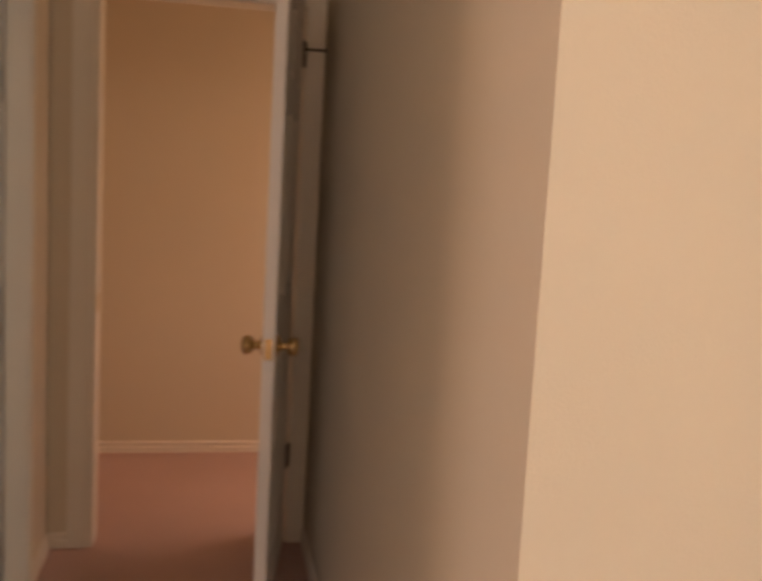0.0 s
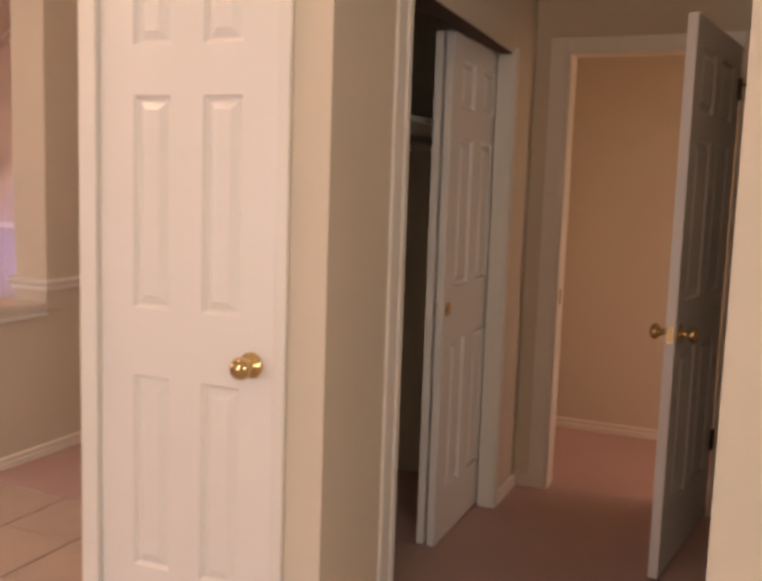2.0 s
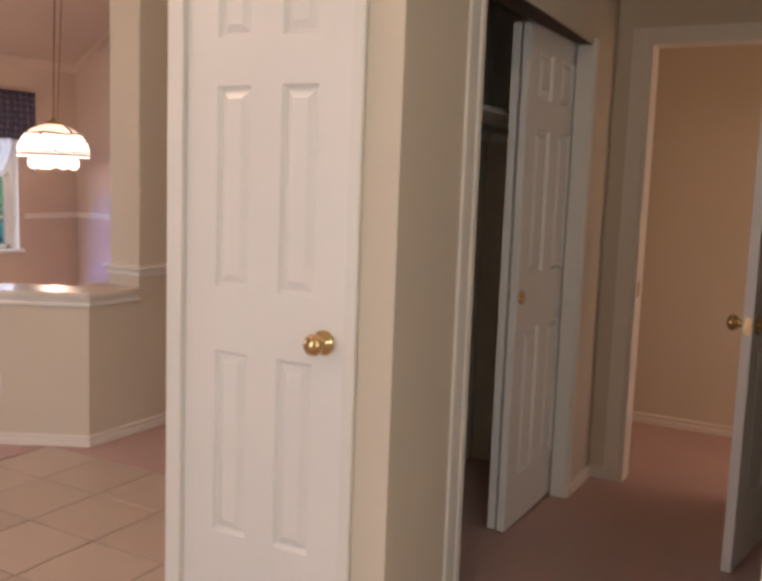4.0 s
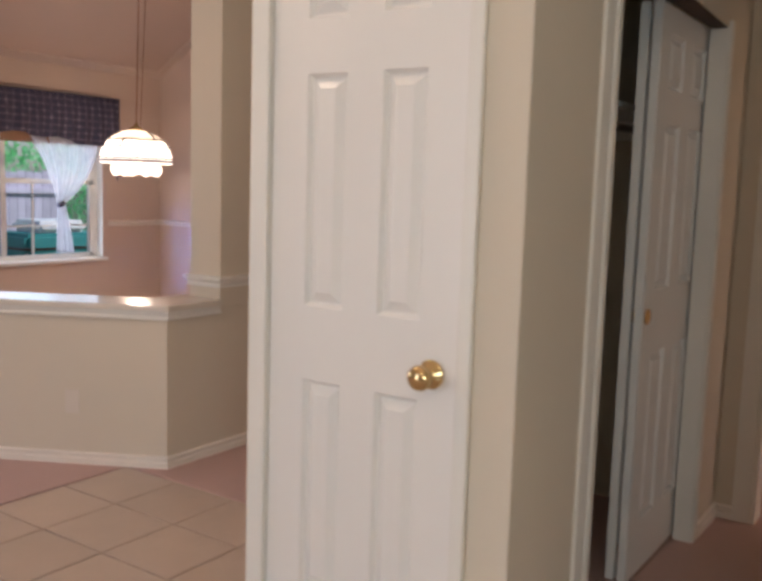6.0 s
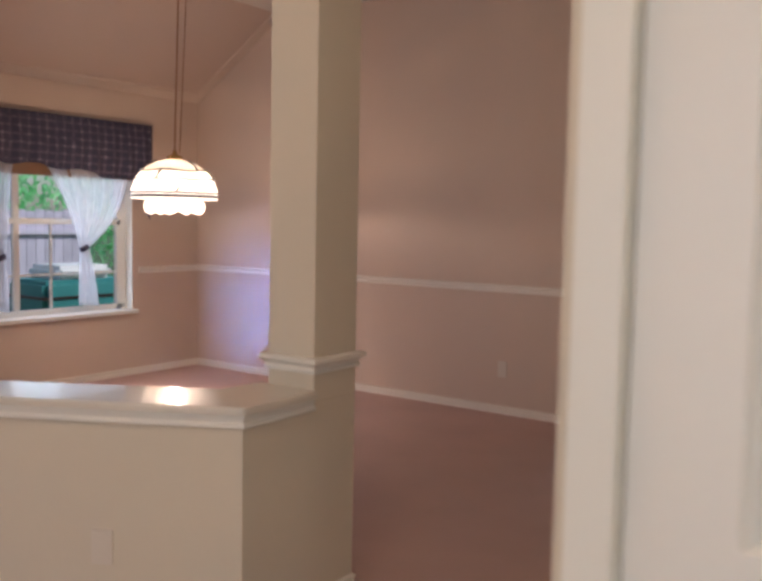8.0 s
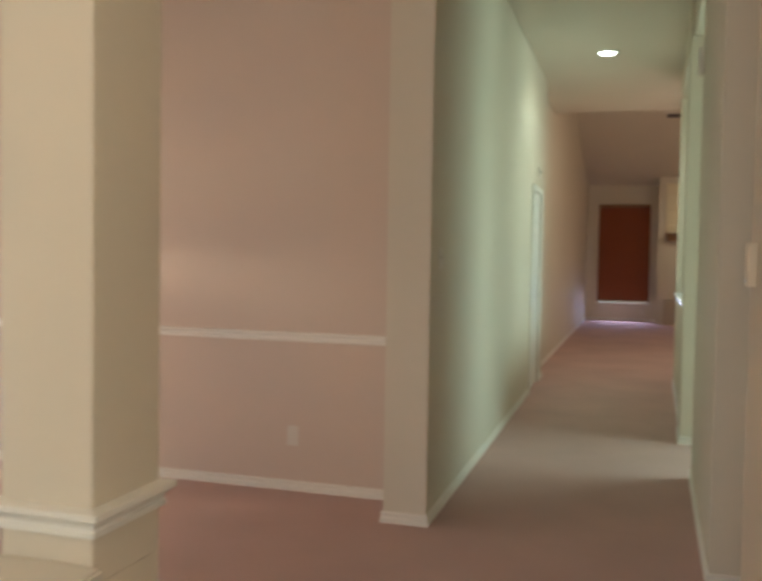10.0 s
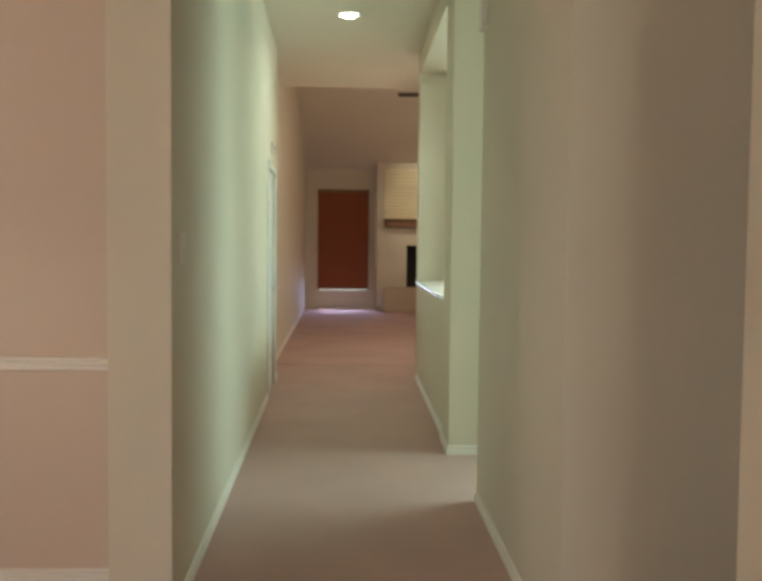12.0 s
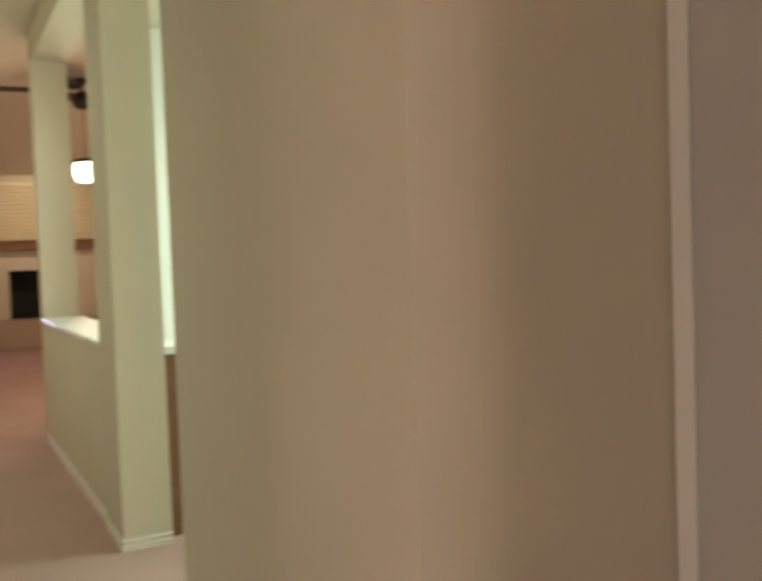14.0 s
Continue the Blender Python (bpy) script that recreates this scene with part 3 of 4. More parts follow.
tube(hb, (hw - 0.09, -0.045, 0.95), (hw - 0.20, -0.045, 0.95), 0.010)
part("lever_handle", hb, STEEL, leaf, "satin metal lever handle", smooth=True)
for z in (0.28, 1.75):
    part("hinge", boxes((-0.012, 0.006, -0.012, 0.0, z, z + 0.09)), STEEL, leaf, "metal hinge")
for y0, y1, z0, z1 in ((HD0 - 0.06, HD0 + 0.006, 0, 2.10), (HD1 - 0.006, HD1 + 0.06, 0, 2.10), (HD0 + 0.006, HD1 - 0.006, 2.045, 2.10)):
    bm = prism(bmesh.new(), [(lx(y0), y0), (lx(y0) + 0.016, y0), (lx(y1) + 0.016, y1), (lx(y1), y1)], z0, z1)
    part("casing", bm, TRIM, d3)


# alcove door, closed, in the shaded side wall; its grey tone holds the shade
d4 = thing("door_4", "closed plain flush door in the alcove, greyed to stand for shade", "door", "structure")
leaf = part("leaf", boxes((0, 0.76, 0, 0.035, 0, 2.02), bev=0.003), mat("shade_grey_enamel", (0.50, 0.475, 0.445), 0.45, vary=0.03, scale=3, bump=0.06, bscale=120), d4)
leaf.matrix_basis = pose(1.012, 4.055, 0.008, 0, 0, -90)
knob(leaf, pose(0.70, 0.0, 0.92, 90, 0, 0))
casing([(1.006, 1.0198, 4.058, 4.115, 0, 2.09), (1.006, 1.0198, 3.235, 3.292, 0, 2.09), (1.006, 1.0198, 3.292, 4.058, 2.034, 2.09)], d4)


sens = thing("alarm_sensor", "small pale plastic alarm sensor above the hall door", "sensor")
bm = boxes((0.0, 0.03, -0.055, 0.055, 0.0, 0.11), bev=0.006)
part("case", bm, PLASTIC, sens).location = (lx(9.46), 9.46, 2.20)
part("lens", boxes((0.029, 0.034, -0.02, 0.02, 0.03, 0.075), bev=0.002), DARKMETAL, sens, "dark sensor lens").location = (lx(9.46), 9.46, 2.20)


# ---- dining room things ----
win = thing("window_1", "white framed window with a deep sill in the dining room", "window", "structure")
gx = WX - 0.11
part("window_sill", boxes((WX - 0.16, WX + 0.045, WY0 - 0.03, WY1 + 0.03, WZ0 - 0.03, WZ0 + 0.004), bev=0.006), SILL, win, "white painted sill")
part("reveal", boxes((WX - 0.158, WX - 0.002, WY0 + 0.001, WY0 + 0.008, WZ0, WZ1), (WX - 0.158, WX - 0.002, WY1 - 0.008, WY1 - 0.001, WZ0, WZ1)), SILL, win)
for y0, y1, z0, z1 in ((WY0, WY0 + 0.05, WZ0, WZ1), (WY1 - 0.095, WY1, WZ0, WZ1), (WY0 + 0.05, WY1 - 0.05, WZ0, WZ0 + 0.05), (WY0 + 0.05, WY1 - 0.05, WZ1 - 0.05, WZ1), (WY0 + 0.05, WY1 - 0.05, 1.275, 1.32)):
    part("window_frame", boxes((gx - 0.02, gx + 0.025, y0, y1, z0, z1), bev=0.003), SILL, win)
part("mullion", boxes((gx - 0.015, gx + 0.02, 3.125, 3.175, WZ0 + 0.05, WZ1 - 0.05), bev=0.003), SILL, win)
for y in (3.45, 3.76):
    part("muntin", boxes((gx - 0.008, gx + 0.012, y - 0.008, y + 0.008, WZ0 + 0.05, 1.275)), SILL, win)
part("muntin", boxes((gx - 0.007, gx + 0.011, WY0 + 0.05, WY1 - 0.095, 0.872, 0.888)), SILL, win)
glassm = bpy.data.materials.new("window_glass")
glassm.use_nodes = True
gb = glassm.node_tree.nodes["Principled BSDF"]
gb.inputs["Transmission Weight"].default_value, gb.inputs["Roughness"].default_value, gb.inputs["IOR"].default_value = 1.0, 0.0, 1.01
p_ = part("pane", boxes((gx - 0.003, gx + 0.001, WY0 + 0.05, WY1 - 0.05, WZ0 + 0.05, WZ1 - 0.05)), glassm, win, "clear glass")
p_.visible_shadow = False

# plaid valance
plaid = mat("plaid_cloth", (0.10, 0.10, 0.14), 0.85, vary=0.08)
nt = plaid.node_tree
geo = nt.nodes.new("ShaderNodeNewGeometry")
sep = nt.nodes.new("ShaderNodeSeparateXYZ")
nt.links.new(geo.outputs["Position"], sep.inputs[0])


def stripes(out, freq, phase):
    w = nt.nodes.new("ShaderNodeMath")
    w.operation = 'MULTIPLY_ADD'
    w.inputs[1].default_value, w.inputs[2].default_value = freq, phase
    nt.links.new(out, w.inputs[0])
    s = nt.nodes.new("ShaderNodeMath")
    s.operation = 'SINE'
    nt.links.new(w.outputs[0], s.inputs[0])
    r = nt.nodes.new("ShaderNodeMapRange")
    r.inputs["From Min"].default_value, r.inputs["From Max"].default_value = 0.2, 0.9
    nt.links.new(s.outputs[0], r.inputs["Value"])
    return r.outputs[0]


add = nt.nodes.new("ShaderNodeMath")
add.operation = 'ADD'
nt.links.new(stripes(sep.outputs["Y"], 84.0, 0.4), add.inputs[0])
nt.links.new(stripes(sep.outputs["Z"], 104.0, 1.1), add.inputs[1])
ramp = nt.nodes.new("ShaderNodeValToRGB")
ramp.color_ramp.elements[0].color = (0.045, 0.045, 0.085, 1)
ramp.color_ramp.elements[1].color = (0.21, 0.19, 0.26, 1)
e = ramp.color_ramp.elements.new(0.5)
e.color = (0.10, 0.085, 0.13, 1)
half = nt.nodes.new("ShaderNodeMath")
half.operation = 'MULTIPLY'
half.inputs[1].default_value = 0.5
nt.links.new(add.outputs[0], half.inputs[0])
slub = nt.nodes.new("ShaderNodeTexNoise")
slub.inputs["Scale"].default_value, slub.inputs["Detail"].default_value = 22.0, 4
nt.links.new(geo.outputs["Position"], slub.inputs["Vector"])
uneven = nt.nodes.new("ShaderNodeMath")
uneven.operation = 'MULTIPLY'
nt.links.new(half.outputs[0], uneven.inputs[0])
gain = nt.nodes.new("ShaderNodeMapRange")
gain.inputs["From Min"].default_value, gain.inputs["From Max"].default_value = 0.35, 0.65
gain.inputs["To Min"].default_value, gain.inputs["To Max"].default_value = 0.25, 1.25
nt.links.new(slub.outputs["Fac"], gain.inputs["Value"])
nt.links.new(gain.outputs[0], uneven.inputs[1])
nt.links.new(uneven.outputs[0], ramp.inputs[0])
nt.links.new(ramp.outputs[0], nt.nodes["Principled BSDF"].inputs["Base Color"])


def cloth(fn, nu, nv, thick=0.003):
    """A cloth sheet from a function of (u, v), with thickness."""
    bm = bmesh.new()
    g = [[bm.verts.new(fn(i / nu, j / nv)) for i in range(nu + 1)] for j in range(nv + 1)]
    for j in range(nv):
        for i in range(nu):
            bm.faces.new((g[j][i], g[j][i + 1], g[j + 1][i + 1], g[j + 1][i]))
    bmesh.ops.recalc_face_normals(bm, faces=bm.faces)
    bmesh.ops.solidify(bm, geom=bm.faces[:], thickness=thick)
    return bm


VY0, VY1 = 2.88, 4.30


def valance_fn(u, v):
    y = VY0 + (VY1 - VY0) * u
    drop = 0.385 + 0.14 * u * u + 0.015 * math.sin(u * 21.0) + (0.26 * (u - 0.90) / 0.10 if u > 0.90 else 0.0)
    fold = 0.018 * math.sin(u * 55) * v + 0.008 * math.sin(u * 23 + 1) * v
    return (WX + 0.075 + fold + 0.02 * math.sin(v * 3.1), y, 2.115 - drop * v)


va = thing("valance", "dark plaid fabric valance hung over the dining window", "valance")
part("cloth", cloth(valance_fn, 90, 10), plaid, va, smooth=True)
part("return", boxes((WX + 0.002, WX + 0.085, VY1 - 0.004, VY1 + 0.002, 1.36, 2.115)), plaid, va)
part("rod", boxes((WX + 0.002, WX + 0.085, VY0, VY1, 2.10, 2.112)), plaid, va)
part("lower_roll", boxes((WX + 0.012, WX + 0.030, 2.93, 4.13, 1.645, 1.76), bev=0.006), WOOD, va, "rolled brown woven shade")

sheer = bpy.data.materials.new("sheer_white")
sheer.use_nodes = True
snt = sheer.node_tree
sb = snt.nodes["Principled BSDF"]
sb.inputs["Base Color"].default_value = (0.80, 0.82, 0.88, 1)
sb.inputs["Roughness"].default_value = 0.8
sb.inputs["Transmission Weight"].default_value = 0.0
tr = snt.nodes.new("ShaderNodeBsdfTranslucent")
tr.inputs["Color"].default_value = (0.85, 0.84, 0.86, 1)
tp = snt.nodes.new("ShaderNodeBsdfTransparent")
m1 = snt.nodes.new("ShaderNodeMixShader")
m2 = snt.nodes.new("ShaderNodeMixShader")
weave = snt.nodes.new("ShaderNodeTexNoise")
weave.inputs["Scale"].default_value = 14
wr = snt.nodes.new("ShaderNodeMapRange")
wr.inputs["To Min"].default_value, wr.inputs["To Max"].default_value = 0.42, 0.72
snt.links.new(weave.outputs["Fac"], wr.inputs["Value"])
m1.inputs[0].default_value = 0.5
snt.links.new(sb.outputs[0], m1.inputs[1])
snt.links.new(tr.outputs[0], m1.inputs[2])
snt.links.new(wr.outputs[0], m2.inputs[0])
snt.links.new(m1.outputs[0], m2.inputs[1])
snt.links.new(tp.outputs[0], m2.inputs[2])
snt.links.new(m2.outputs[0], snt.nodes["Material Output"].inputs["Surface"])


def curtain(y_top0, y_top1, y_tie, y_bot0, y_bot1, z_tie, z_bot, sweep):
    """A sheer gathered at a tie; sweep bows its free edge."""
    def fn(u, v):
        zt = 1.78
        z = zt + (z_bot - zt) * v
        k = (zt - z_tie) / (zt - z_bot)
        if v < k:
            s = v / k
            ea, eb = s ** (0.8 if sweep > 0 else 2.2), s ** (2.4 if sweep > 0 else 0.9)
            a, b = y_top0 + (y_tie - 0.03 - y_top0) * ea, y_top1 + (y_tie + 0.03 - y_top1) * eb
        else:
            s = ((v - k) / (1 - k)) ** 0.7
            a, b = y_tie - 0.03 + (y_bot0 - y_tie + 0.03) * s, y_tie + 0.03 + (y_bot1 - y_tie - 0.03) * s
        z -= 0.05 * u * (v > k) * (v - k)
        return (WX + 0.045 + 0.012 * math.sin(u * 44 + 2 * v) + 0.008 * math.sin(u * 17 + v * 5), a + (b - a) * u, z)
    c = thing("sheer_curtain", "white sheer curtain tied back at the dining window", "curtain", group="curtains of the dining window")
    part("cloth", cloth(fn, 60, 40, 0.0015), sheer, c, smooth=True)
    ring = bmesh.new()
    bmesh.ops.create_cone(ring, cap_ends=True, segments=20, radius1=0.042, radius2=0.038, depth=0.035)
    t_ = part("tieback", ring, plaid, c, "dark plaid tie-back band", smooth=True)
    t_.matrix_basis = pose(WX + 0.047, y_tie, z_tie, 25, 0, 0) @ Matrix.Diagonal((0.6, 1, 1, 1))
    return c


curtain(3.28, 4.08, 3.65, 3.60, 3.78, 1.09, 0.64, 1)
curtain(2.91, 3.06, 2.94, 2.91, 3.0, 1.03, 0.64, -1)

# pendant lamp
pl = thing("pendant_lamp", "white glass dome pendant lamp hanging on a chain, lit", "pendant lamp")
pl.location = (-3.82, 3.55, 0)
def lit_glass(name, color, strength, clear):
    """Glowing milk glass that lets part of the bulb's light through."""
    m = glow(name, color, strength)
    n, l = m.node_tree.nodes, m.node_tree.links
    t = n.new("ShaderNodeBsdfTransparent")
    t.inputs["Color"].default_value = (1.0, 0.90, 0.78, 1)
    mix = n.new("ShaderNodeMixShader")
    mix.inputs[0].default_value = clear
    l.new(n["Principled BSDF"].outputs[0], mix.inputs[1])
    l.new(t.outputs[0], mix.inputs[2])
    l.new(mix.outputs[0], n["Material Output"].inputs["Surface"])
    return m


shade_glass = lit_glass("lit_white_glass", (1.0, 0.86, 0.72), 2.4, 0.55)
crown_glass = lit_glass("lit_peach_glass", (1.0, 0.60, 0.40), 0.30, 0.25)
R = 0.295
part("crown", lathe(bmesh.new(), [(0.05, 1.755), (0.13, 1.735), (0.19, 1.700), (0.235, 1.660)], 40), crown_glass, pl, "peach tinted glass crown", smooth=True)
part("shade", lathe(bmesh.new(), [(0.235, 1.660), (0.272, 1.61), (R, 1.545), (R + 0.002, 1.475), (R - 0.004, 1.475)], 40), shade_glass, pl, "lit white glass dome", smooth=True)


def lead(points, r):
    bm = bmesh.new()
    for a, b in zip(points, points[1:]):
        tube(bm, a, b, r, 6)
    return part("lead_band", bm, DARKMETAL, pl)


def dome_radius(z):
    return R * math.sqrt(max(0.0, 1 - ((max(z, 1.53) - 1.53) / 0.232) ** 2)) + 0.004


for z0, wav, fr, r in ((1.520, 0.002, 16, 0.006), (1.612, 0.004, 7, 0.005), (1.672, 0.006, 5, 0.005)):
    pts = []
    for i in range(49):
        a = 2 * math.pi * i / 48
        z = z0 + wav * math.sin(fr * a)
        pts.append((dome_radius(z) * math.cos(a), dome_radius(z) * math.sin(a), z))
    lead(pts, r)
for i in range(9):
    a = 2 * math.pi * (i + 0.3 * (i % 2)) / 9
    z0, z1 = ((1.68, 1.74), (1.612, 1.68), (1.52, 1.56))[i % 3]
    lead([(dome_radius(z) * math.cos(a + k * 0.05), dome_radius(z) * math.sin(a + k * 0.05), z) for k, z in enumerate((z0, (z0 + z1) / 2, z1))], 0.0065)
part("rim", lathe(bmesh.new(), [(R + 0.006, 1.488), (R + 0.007, 1.504), (R - 0.002, 1.504), (R - 0.002, 1.488), (R + 0.006, 1.488)], 40), DARKMETAL, pl, "dark leaded rim")
for i in range(11):
    a = 2 * math.pi * (i + 0.35) / 11
    ring = lathe(bmesh.new(), [(0.0, -0.098), (0.026, -0.088), (0.042, -0.068), (0.047, -0.04), (0.042, -0.012), (0.032, 0.0), (0.0, 0.0)], 14)
    sc = part("scallop", ring, shade_glass, pl, smooth=True)
    sc.matrix_basis = pose(0.165 * math.cos(a), 0.165 * math.sin(a), 1.476 - 0.012 * (i % 2))
CORD = mat("cord_brown", (0.34, 0.17, 0.09), 0.5, vary=0.05)
part("cap", lathe(bmesh.new(), [(0.0, 1.82), (0.012, 1.815), (0.02, 1.79), (0.055, 1.77), (0.06, 1.752), (0.0, 1.752)], 20), BRASS, pl, "brass cap", smooth=True)
part("chain", tube(bmesh.new(), (0.0, 0.0, 1.81), (0.0, 0.035, FOYER_H), 0.006), CORD, pl, "brown covered chain")
part("cord", tube(bmesh.new(), (0.0, 0.045, 1.80), (0.0, 0.11, FOYER_H), 0.004), CORD, pl, "thin brown lamp cord")
part("canopy", lathe(bmesh.new(), [(0, FOYER_H - 0.03), (0.05, FOYER_H - 0.025), (0.065, FOYER_H), (0, FOYER_H)], 20, pose(0, 0.07, 0)), BRASS, pl, "brass ceiling canopy", smooth=True)


def wall_plate(name, label, category, m, w=0.07, h=0.115, toggles=1, outlet=False):
    t = tagged(part(name, boxes((-w / 2, w / 2, -0.006, 0, -h / 2, h / 2), bev=0.002), PLASTIC), label, category)
    t.matrix_world = m
    for i in range(toggles):
        if outlet:
            for z in (-0.02, 0.02):
                o = part("socket", lathe(bmesh.new(), [(0, 0.0), (0.016, 0.0), (0.017, 0.002), (0.0, 0.0025)], 16), PLASTIC, t)
                o.matrix_basis = pose(0, -0.006, z, 90, 0, 0)
        else:
            x = (i - (toggles - 1) / 2) * 0.046
            o = part("toggle", boxes((x - 0.005, x + 0.005, -0.016, -0.005, -0.004, 0.018), bev=0.001), PLASTIC, t)
    return t


az = math.degrees(math.atan2(d45.y, d45.x)) + 180
q = HWA + d45 * 0.46
wall_plate("electrical_outlet", "ivory electrical outlet plate on the half wall", "outlet", pose(q.x, q.y, 0.30, 0, 0, az), outlet=True)
th = thing("thermostat", "beige plastic thermostat box on the wall by the alcove", "thermostat")
th.matrix_world = pose(0.325, 2.757, 1.368, 0, 0, -90)
part("case", boxes((-0.037, 0.037, -0.022, 0.0, -0.058, 0.058), bev=0.004), PAINT, th)
part("cover", boxes((-0.030, 0.030, -0.0245, -0.0215, -0.030, 0.048), bev=0.001), PAINT, th)
part("lever", boxes((-0.006, 0.006, -0.027, -0.0215, -0.048, -0.038), bev=0.001), STEEL, th, "small metal lever")
wall_plate("electrical_outlet", "ivory electrical outlet plate on the dining wall", "outlet", pose(-1.9, 4.885, 0.32), outlet=True)
wall_plate("light_switch", "ivory light switch plate on the hall wall", "light switch", pose(lx(4.72), 4.72, 1.36, 0, 0, 90))
wall_plate("electrical_outlet", "ivory electrical outlet plate on the living room wall", "outlet", pose(-0.16, 19.9, 0.20), outlet=True)

# ---- hall and kitchen ----
can = thing("recessed_light", "round white recessed ceiling light, lit", "ceiling light")
can.location = (-0.41, 8.9, HALL_H)
part("trim_ring", lathe(bmesh.new(), [(0.075, 0.0), (0.10, 0.0), (0.102, -0.006), (0.085, -0.010), (0.075, -0.004)], 32), SILL, can, smooth=True)
part("bulb", lathe(bmesh.new(), [(0.0, -0.022), (0.035, -0.020), (0.062, -0.014), (0.074, -0.008), (0.074, -0.002), (0.0, -0.002)], 32), glow("can_lamp", (1.0, 0.95, 0.78), 14.0), can, "glowing reflector bulb", smooth=True)
sillb = tagged(part("pass_through_sill", boxes((0.285, 0.605, 7.50, 10.25, 0.985, 1.012), bev=0.004), SILL), "white painted sill board on the pass-through", "sill", kind="structure")
cab = thing("kitchen_counter", "brown wooden kitchen counter with a white top", "counter")
part("body", boxes((0.535, 1.6, 7.16, 7.46, 0.0, 0.96)), WOOD, cab)
part("top", boxes((0.532, 1.62, 7.10, 7.49, 0.96, 1.0), bev=0.005), SILL, cab, "white counter top")
ch = thing("door_chime", "small white plastic chime box high on the wall", "chime")
part("box", boxes((0.295, 0.325, 5.90, 6.00, 2.50, 2.66), bev=0.006), PLASTIC, ch)

# ---- living room ----
w2 = thing("window_2", "living room window behind a lowered brown shade", "window", "structure")
part("window_sill", boxes((LWX0 - 0.03, LWX1 + 0.03, 19.86, 20.0, LWZ0 - 0.03, LWZ0)), SILL, w2, "white sill in daylight")
for b in ((LWX0, LWX0 + 0.035, 19.88, 19.98, LWZ0, LWZ1), (LWX1 - 0.035, LWX1, 19.88, 19.98, LWZ0, LWZ1), (LWX0 + 0.035, LWX1 - 0.035, 19.88, 19.98, LWZ1 - 0.03, LWZ1)):
    part("window_frame", boxes(b), TRIM, w2)
part("pane", boxes((LWX0 + 0.03, LWX1 - 0.03, 19.985, 19.99, LWZ0, LWZ1 - 0.03)), glassm, w2, "glass").visible_shadow = False
bs = thing("window_shade", "lowered red-brown woven window shade", "window shade")
part("headrail", boxes((LWX0 - 0.004, LWX1 + 0.004, 19.835, 19.872, 2.46, 2.525)), WOOD, bs)
nsl = 26
zt, zb = 2.46, 0.455
for i in range(nsl):
    z1 = zt - (zt - zb) * i / nsl
    z0 = zt - (zt - zb) * (i + 1) / nsl
    part("slat", boxes((LWX0 - 0.002, LWX1 + 0.002, 19.850 + 0.004 * (i % 2), 19.862 + 0.004 * (i % 2), z0 - 0.004, z1)), SHADE_CLOTH, bs)
part("bottom_rail", boxes((LWX0 - 0.002, LWX1 + 0.002, 19.842, 19.868, 0.425, 0.455)), WOOD, bs)

fp = thing("fireplace", "pale fireplace with slatted overmantel, wood mantel and raised hearth", "fireplace", "structure")
FY = 19.40
part("breast", boxes((0.13, 0.755, FY, 19.9, 0, 1.70), (1.825, 2.45, FY, 19.9, 0, 1.70), (0.755, 1.825, FY, 19.9, 1.36, 1.70), (0.755, 1.825, FY, 19.9, 0, 0.38), (0.13, 2.45, FY + 0.02, 19.9, 1.70, 3.10)), PAINT, fp)
part("firebox", boxes((0.755, 1.825, 19.80, 19.88, 0.38, 1.36)), SOOT, fp, "soot-black firebox")
part("firebox_side", boxes((0.755, 0.775, FY + 0.03, 19.80, 0.38, 1.36)), SOOT, fp)
part("firebox_side", boxes((1.805, 1.825, FY + 0.03, 19.80, 0.38, 1.36)), SOOT, fp)
part("firebox_top", boxes((0.775, 1.805, FY + 0.03, 19.80, 1.33, 1.36)), SOOT, fp)
part("hearth", boxes((0.27, 2.31, FY - 0.36, FY, 0, 0.50), bev=0.01), STONE, fp, "pale raised hearth")
part("mantel", boxes((0.30, 2.28, FY - 0.16, FY, 1.73, 1.87), bev=0.01), WOOD, fp, "dark stained wooden mantel")
part("mantel_shelf", boxes((0.27, 2.31, FY - 0.20, FY + 0.01, 1.87, 1.90), bev=0.006), WOOD, fp)
nl = 14
part("overmantel_board", boxes((0.28, 2.30, FY + 0.012, FY + 0.0192, 2.523, 2.935)), SLATP, fp, "cream boarded panel")
for i in range(nl):
    z = 1.905 + i * (2.925 - 1.905) / nl
    sl_ = boxes((0.0, 2.02, -0.052, -0.030, 0.0, 0.054), bev=0.004)
    s_ = part("slat", sl_, SLATP, fp)
    s_.matrix_basis = pose(0.28, FY + 0.03, z, 22, 0, 0)
part("slat_backing", boxes((0.28, 2.30, FY + 0.012, FY + 0.019, 1.90, 2.52)), SLATP, fp)

fan = thing("ceiling_fan", "dark-bladed ceiling fan with a lit white glass shade", "ceiling fan")
fan.location = (0.975, 12.0, 0)
part("downrod", tube(bmesh.new(), (0, 0, 3.15), (0, 0, vault(12.0)), 0.012), DARKMETAL, fan)
part("canopy", lathe(bmesh.new(), [(0, vault(12.0) - 0.07), (0.03, vault(12.0) - 0.06), (0.07, vault(12.0)), (0, vault(12.0))], 20), DARKMETAL, fan, smooth=True)
part("motor", lathe(bmesh.new(), [(0, 3.02), (0.06, 3.025), (0.09, 3.06), (0.10, 3.10), (0.09, 3.15), (0.03, 3.21), (0, 3.21)], 28), DARKMETAL, fan, smooth=True)
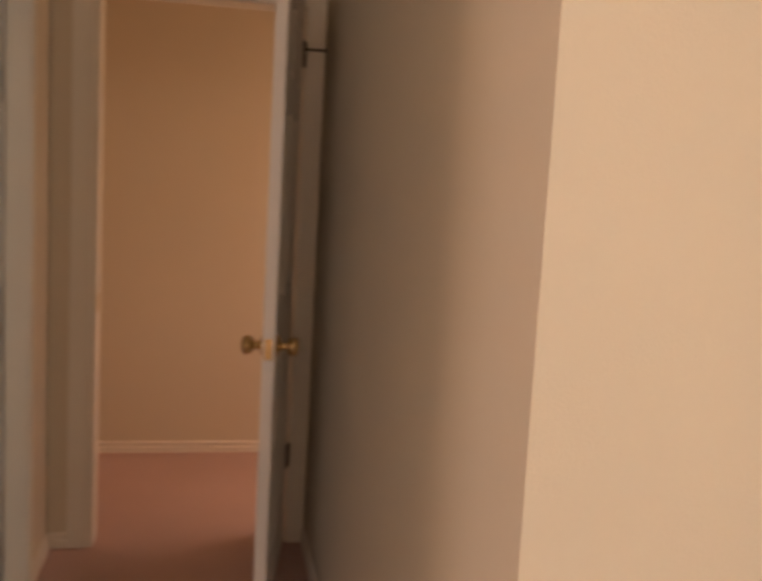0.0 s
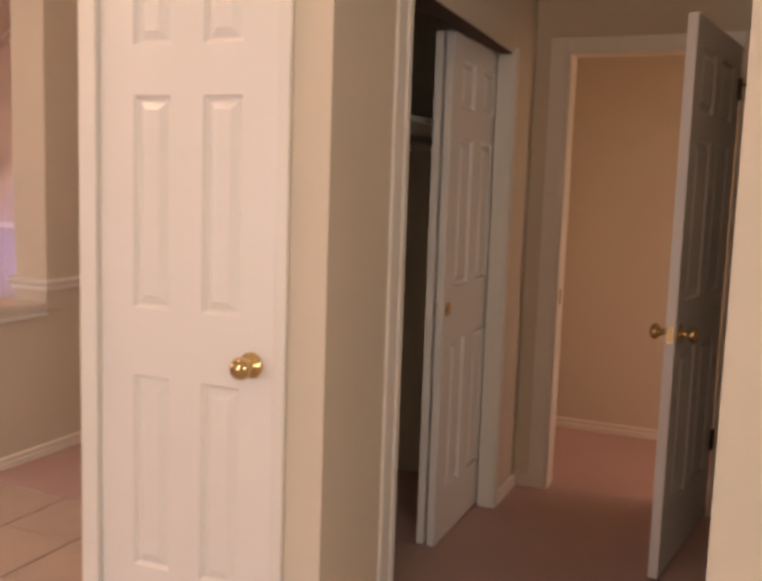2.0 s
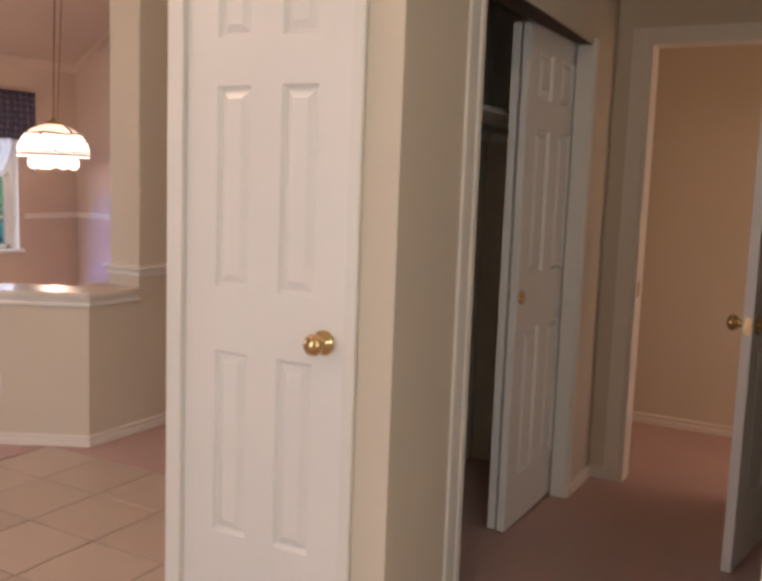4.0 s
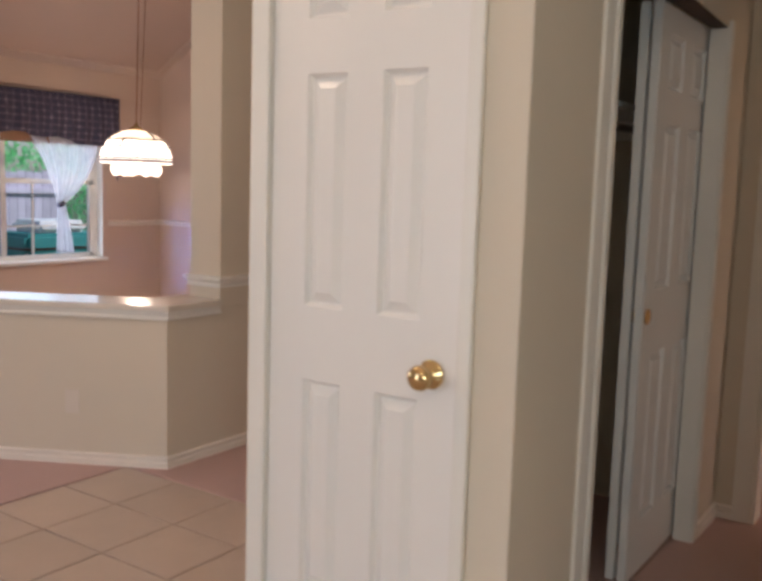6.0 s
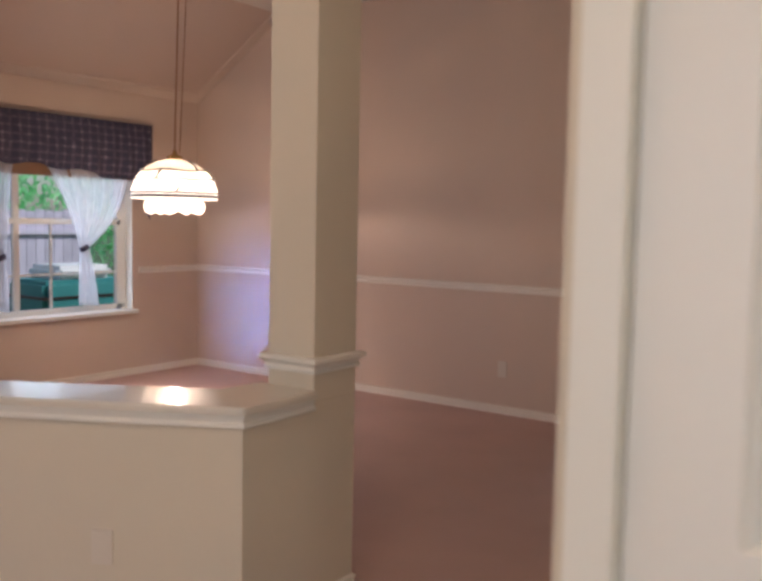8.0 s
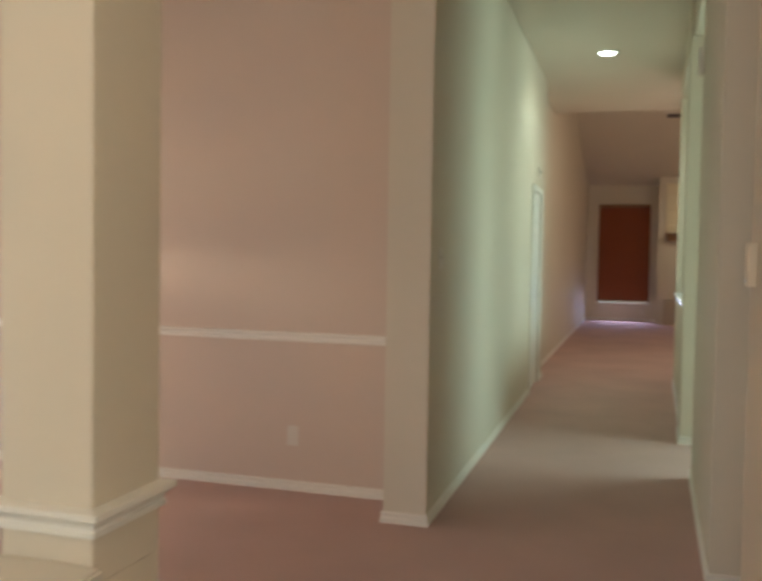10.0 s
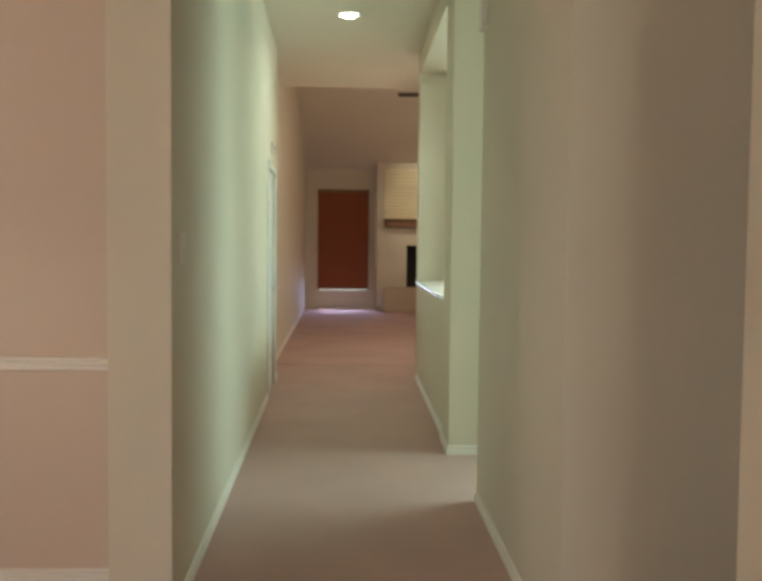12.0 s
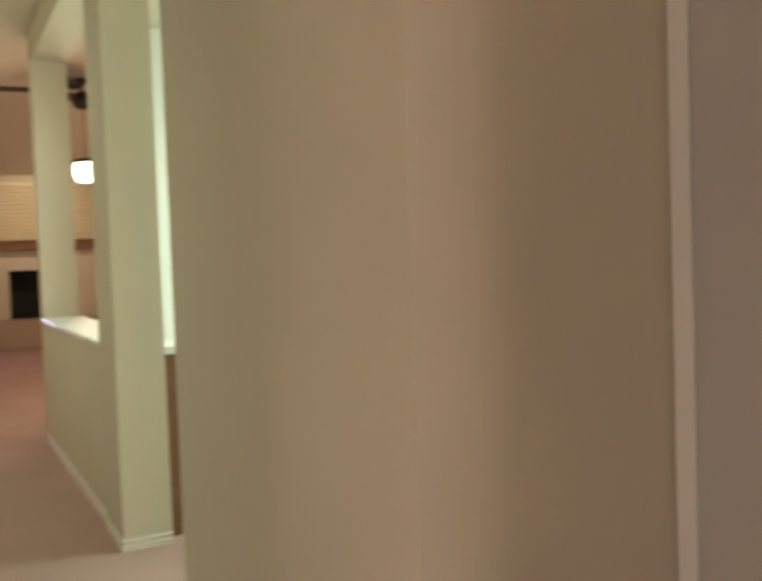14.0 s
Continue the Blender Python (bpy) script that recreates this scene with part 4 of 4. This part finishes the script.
part("stem", tube(bmesh.new(), (0, 0, 2.52), (0, 0, 3.03), 0.014), BRASS, fan)
for i in range(5):
    a = radians(72 * i + 175)
    b = boxes((0.14, 0.80, -0.065, 0.065, -0.004, 0.004), bev=0.003)
    o = part("blade", b, DARKMETAL, fan)
    o.matrix_basis = Matrix.Translation((0, 0, 3.20)) @ Matrix.Rotation(a, 4, 'Z') @ Matrix.Rotation(radians(10), 4, 'X')
part("fitter", lathe(bmesh.new(), [(0, 2.53), (0.06, 2.52), (0.14, 2.485), (0.14, 2.47), (0, 2.47)], 24), DARKMETAL, fan, smooth=True)
part("glass_shade", lathe(bmesh.new(), [(0.10, 2.47), (0.118, 2.42), (0.115, 2.34), (0.085, 2.285), (0.0, 2.27)], 28), glow("fan_glass", (1.0, 0.86, 0.66), 6.0), fan, "lit white glass bowl", smooth=True).visible_shadow = False

# ---- outside the dining window ----
tagged(part("ground", boxes((-400, -5.3, -400, 400, -0.6, -0.30)), GRASS), "green lawn outside the window", "lawn", kind="structure")
fence = thing("fence", "grey-brown weathered board fence in the yard", "fence")
fx = -10.5
board = boxes((fx, fx + 0.02, 0.0, 0.14, -0.30, 1.40))
bme = None
for i in range(60):
    if bme is None:
        o = part("board", board, FENCEM, fence)
        bme = o.data
    else:
        o = new("board", bme)
        o.parent = fence
    o.location = (0.0, -1.5 + i * 0.15 + 0.0, 0.015 * math.sin(i * 2.3))
for z in (0.1, 1.05):
    part("rail", boxes((fx + 0.02, fx + 0.06, -1.5, 7.6, z, z + 0.09)), FENCEM, fence)


def shrub(name, label, cx, cy, z0, rx, rz, n, seed):
    rng = random.Random(seed)
    t = thing(name, label, "tree")
    t.location = (cx, cy, z0)
    tr_ = bmesh.new()
    tops = []
    for k in range(5):
        a = rng.uniform(0, 6.28)
        e = Vector((math.cos(a) * rx * 0.5, math.sin(a) * rx * 0.5, rz * rng.uniform(0.8, 1.3)))
        mid = e * 0.5 + Vector((0, 0, rz * 0.2))
        tube(tr_, (0, 0, 0), mid, 0.06, 8)
        tube(tr_, mid, e, 0.03, 8)
        tops.append(e)
    part("trunk", tr_, BARK, t)
    bm = bmesh.new()
    for k in range(n):
        c = rng.choice(tops) * rng.uniform(0.5, 1.2)
        p = c + Vector((rng.gauss(0, rx * 0.4), rng.gauss(0, rx * 0.4), rng.gauss(0, rz * 0.3)))
        s = rng.uniform(0.05, 0.11)
        m = Matrix.Translation(p) @ Euler((rng.uniform(0, 6), rng.uniform(0, 6), rng.uniform(0, 6))).to_matrix().to_4x4()
        q = [bm.verts.new(m @ Vector(v)) for v in ((-s, 0, 0), (0, -s * 0.45, 0.01), (s, 0, 0), (0, s * 0.45, 0.01))]
        bm.faces.new(q)
    part("crown", bm, LEAFM, t, "dense green leaves")
    return t


shrub("tree", "leafy green tree behind the fence", -13.5, 5.0, -0.3, 1.6, 2.4, 3500, 3)
shrub("tree", "leafy green tree behind the fence", -14.5, 8.2, -0.3, 1.8, 2.6, 3500, 5)
shrub("tree", "leafy green tree behind the fence", -15.0, 2.2, -0.3, 1.7, 2.8, 3500, 8)
shrub("tree", "leafy green tree behind the fence", -14.0, 11.2, -0.3, 1.7, 2.6, 3000, 9)
gr = thing("covered_grill", "teal covered garden grill with a pale lid", "grill")
gr.location = (-7.5, 5.25, -0.30)
part("cover", prism(bmesh.new(), [(-0.35, -0.55), (0.35, -0.55), (0.35, 0.55), (-0.35, 0.55)], 0.0, 0.95, bev=0.05), TEAL, gr)
part("lid", prism(bmesh.new(), [(-0.30, -0.35), (0.30, -0.35), (0.30, 0.35), (-0.30, 0.35)], 0.95, 1.10, bev=0.05), SILL, gr, "pale lid")
for z in (0.25, 0.50, 0.75):
    part("strap", boxes((-0.36, 0.36, -0.56, 0.56, z, z + 0.03)), DARKMETAL, gr)

# ---- unseen entry frame, added behind the walker for the fill light ----
ed = thing("door_5", "unseen white entry frame, added around the light opening", "door", "structure")
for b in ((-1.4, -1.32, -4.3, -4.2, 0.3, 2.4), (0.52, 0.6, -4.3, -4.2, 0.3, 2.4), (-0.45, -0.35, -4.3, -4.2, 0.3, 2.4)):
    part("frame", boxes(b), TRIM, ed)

# ---- foyer tiles ----
PX, PY = 0.3533, 0.345
tb = bmesh.new()
w_, h_, g_ = PX - 0.007, PY - 0.007, 0.003
lo = [tb.verts.new(p) for p in ((0, 0, -0.016), (w_, 0, -0.016), (w_, h_, -0.016), (0, h_, -0.016))]
mi = [tb.verts.new(p) for p in ((0, 0, -0.006), (w_, 0, -0.006), (w_, h_, -0.006), (0, h_, -0.006))]
hi = [tb.verts.new(p) for p in ((g_, g_, -0.004), (w_ - g_, g_, -0.004), (w_ - g_, h_ - g_, -0.004), (g_, h_ - g_, -0.004))]
for a, b in ((lo, mi), (mi, hi)):
    for i in range(4):
        tb.faces.new((a[i], a[(i + 1) % 4], b[(i + 1) % 4], b[i]))
tb.faces.new(hi)
tiles = thing("floor_tiles", "beige square ceramic foyer tiles with dark grout joints", "tile floor", "structure")
tme = None
rng = random.Random(4)
for i in range(14):
    for j in range(16):
        x, y = XT + 0.0035 + i * PX, YT - 0.0035 - (j + 1) * PY + 0.007
        if x + w_ > 0.66 and y + h_ > 0.26:
            continue
        if x > 3.6:
            continue
        if tme is None:
            o = part("tile", tb, TILE, tiles)
            tme = o.data
        else:
            o = new("tile", tme)
            o.parent = tiles
        o.location = (x, y, rng.uniform(-0.0012, 0.0008))
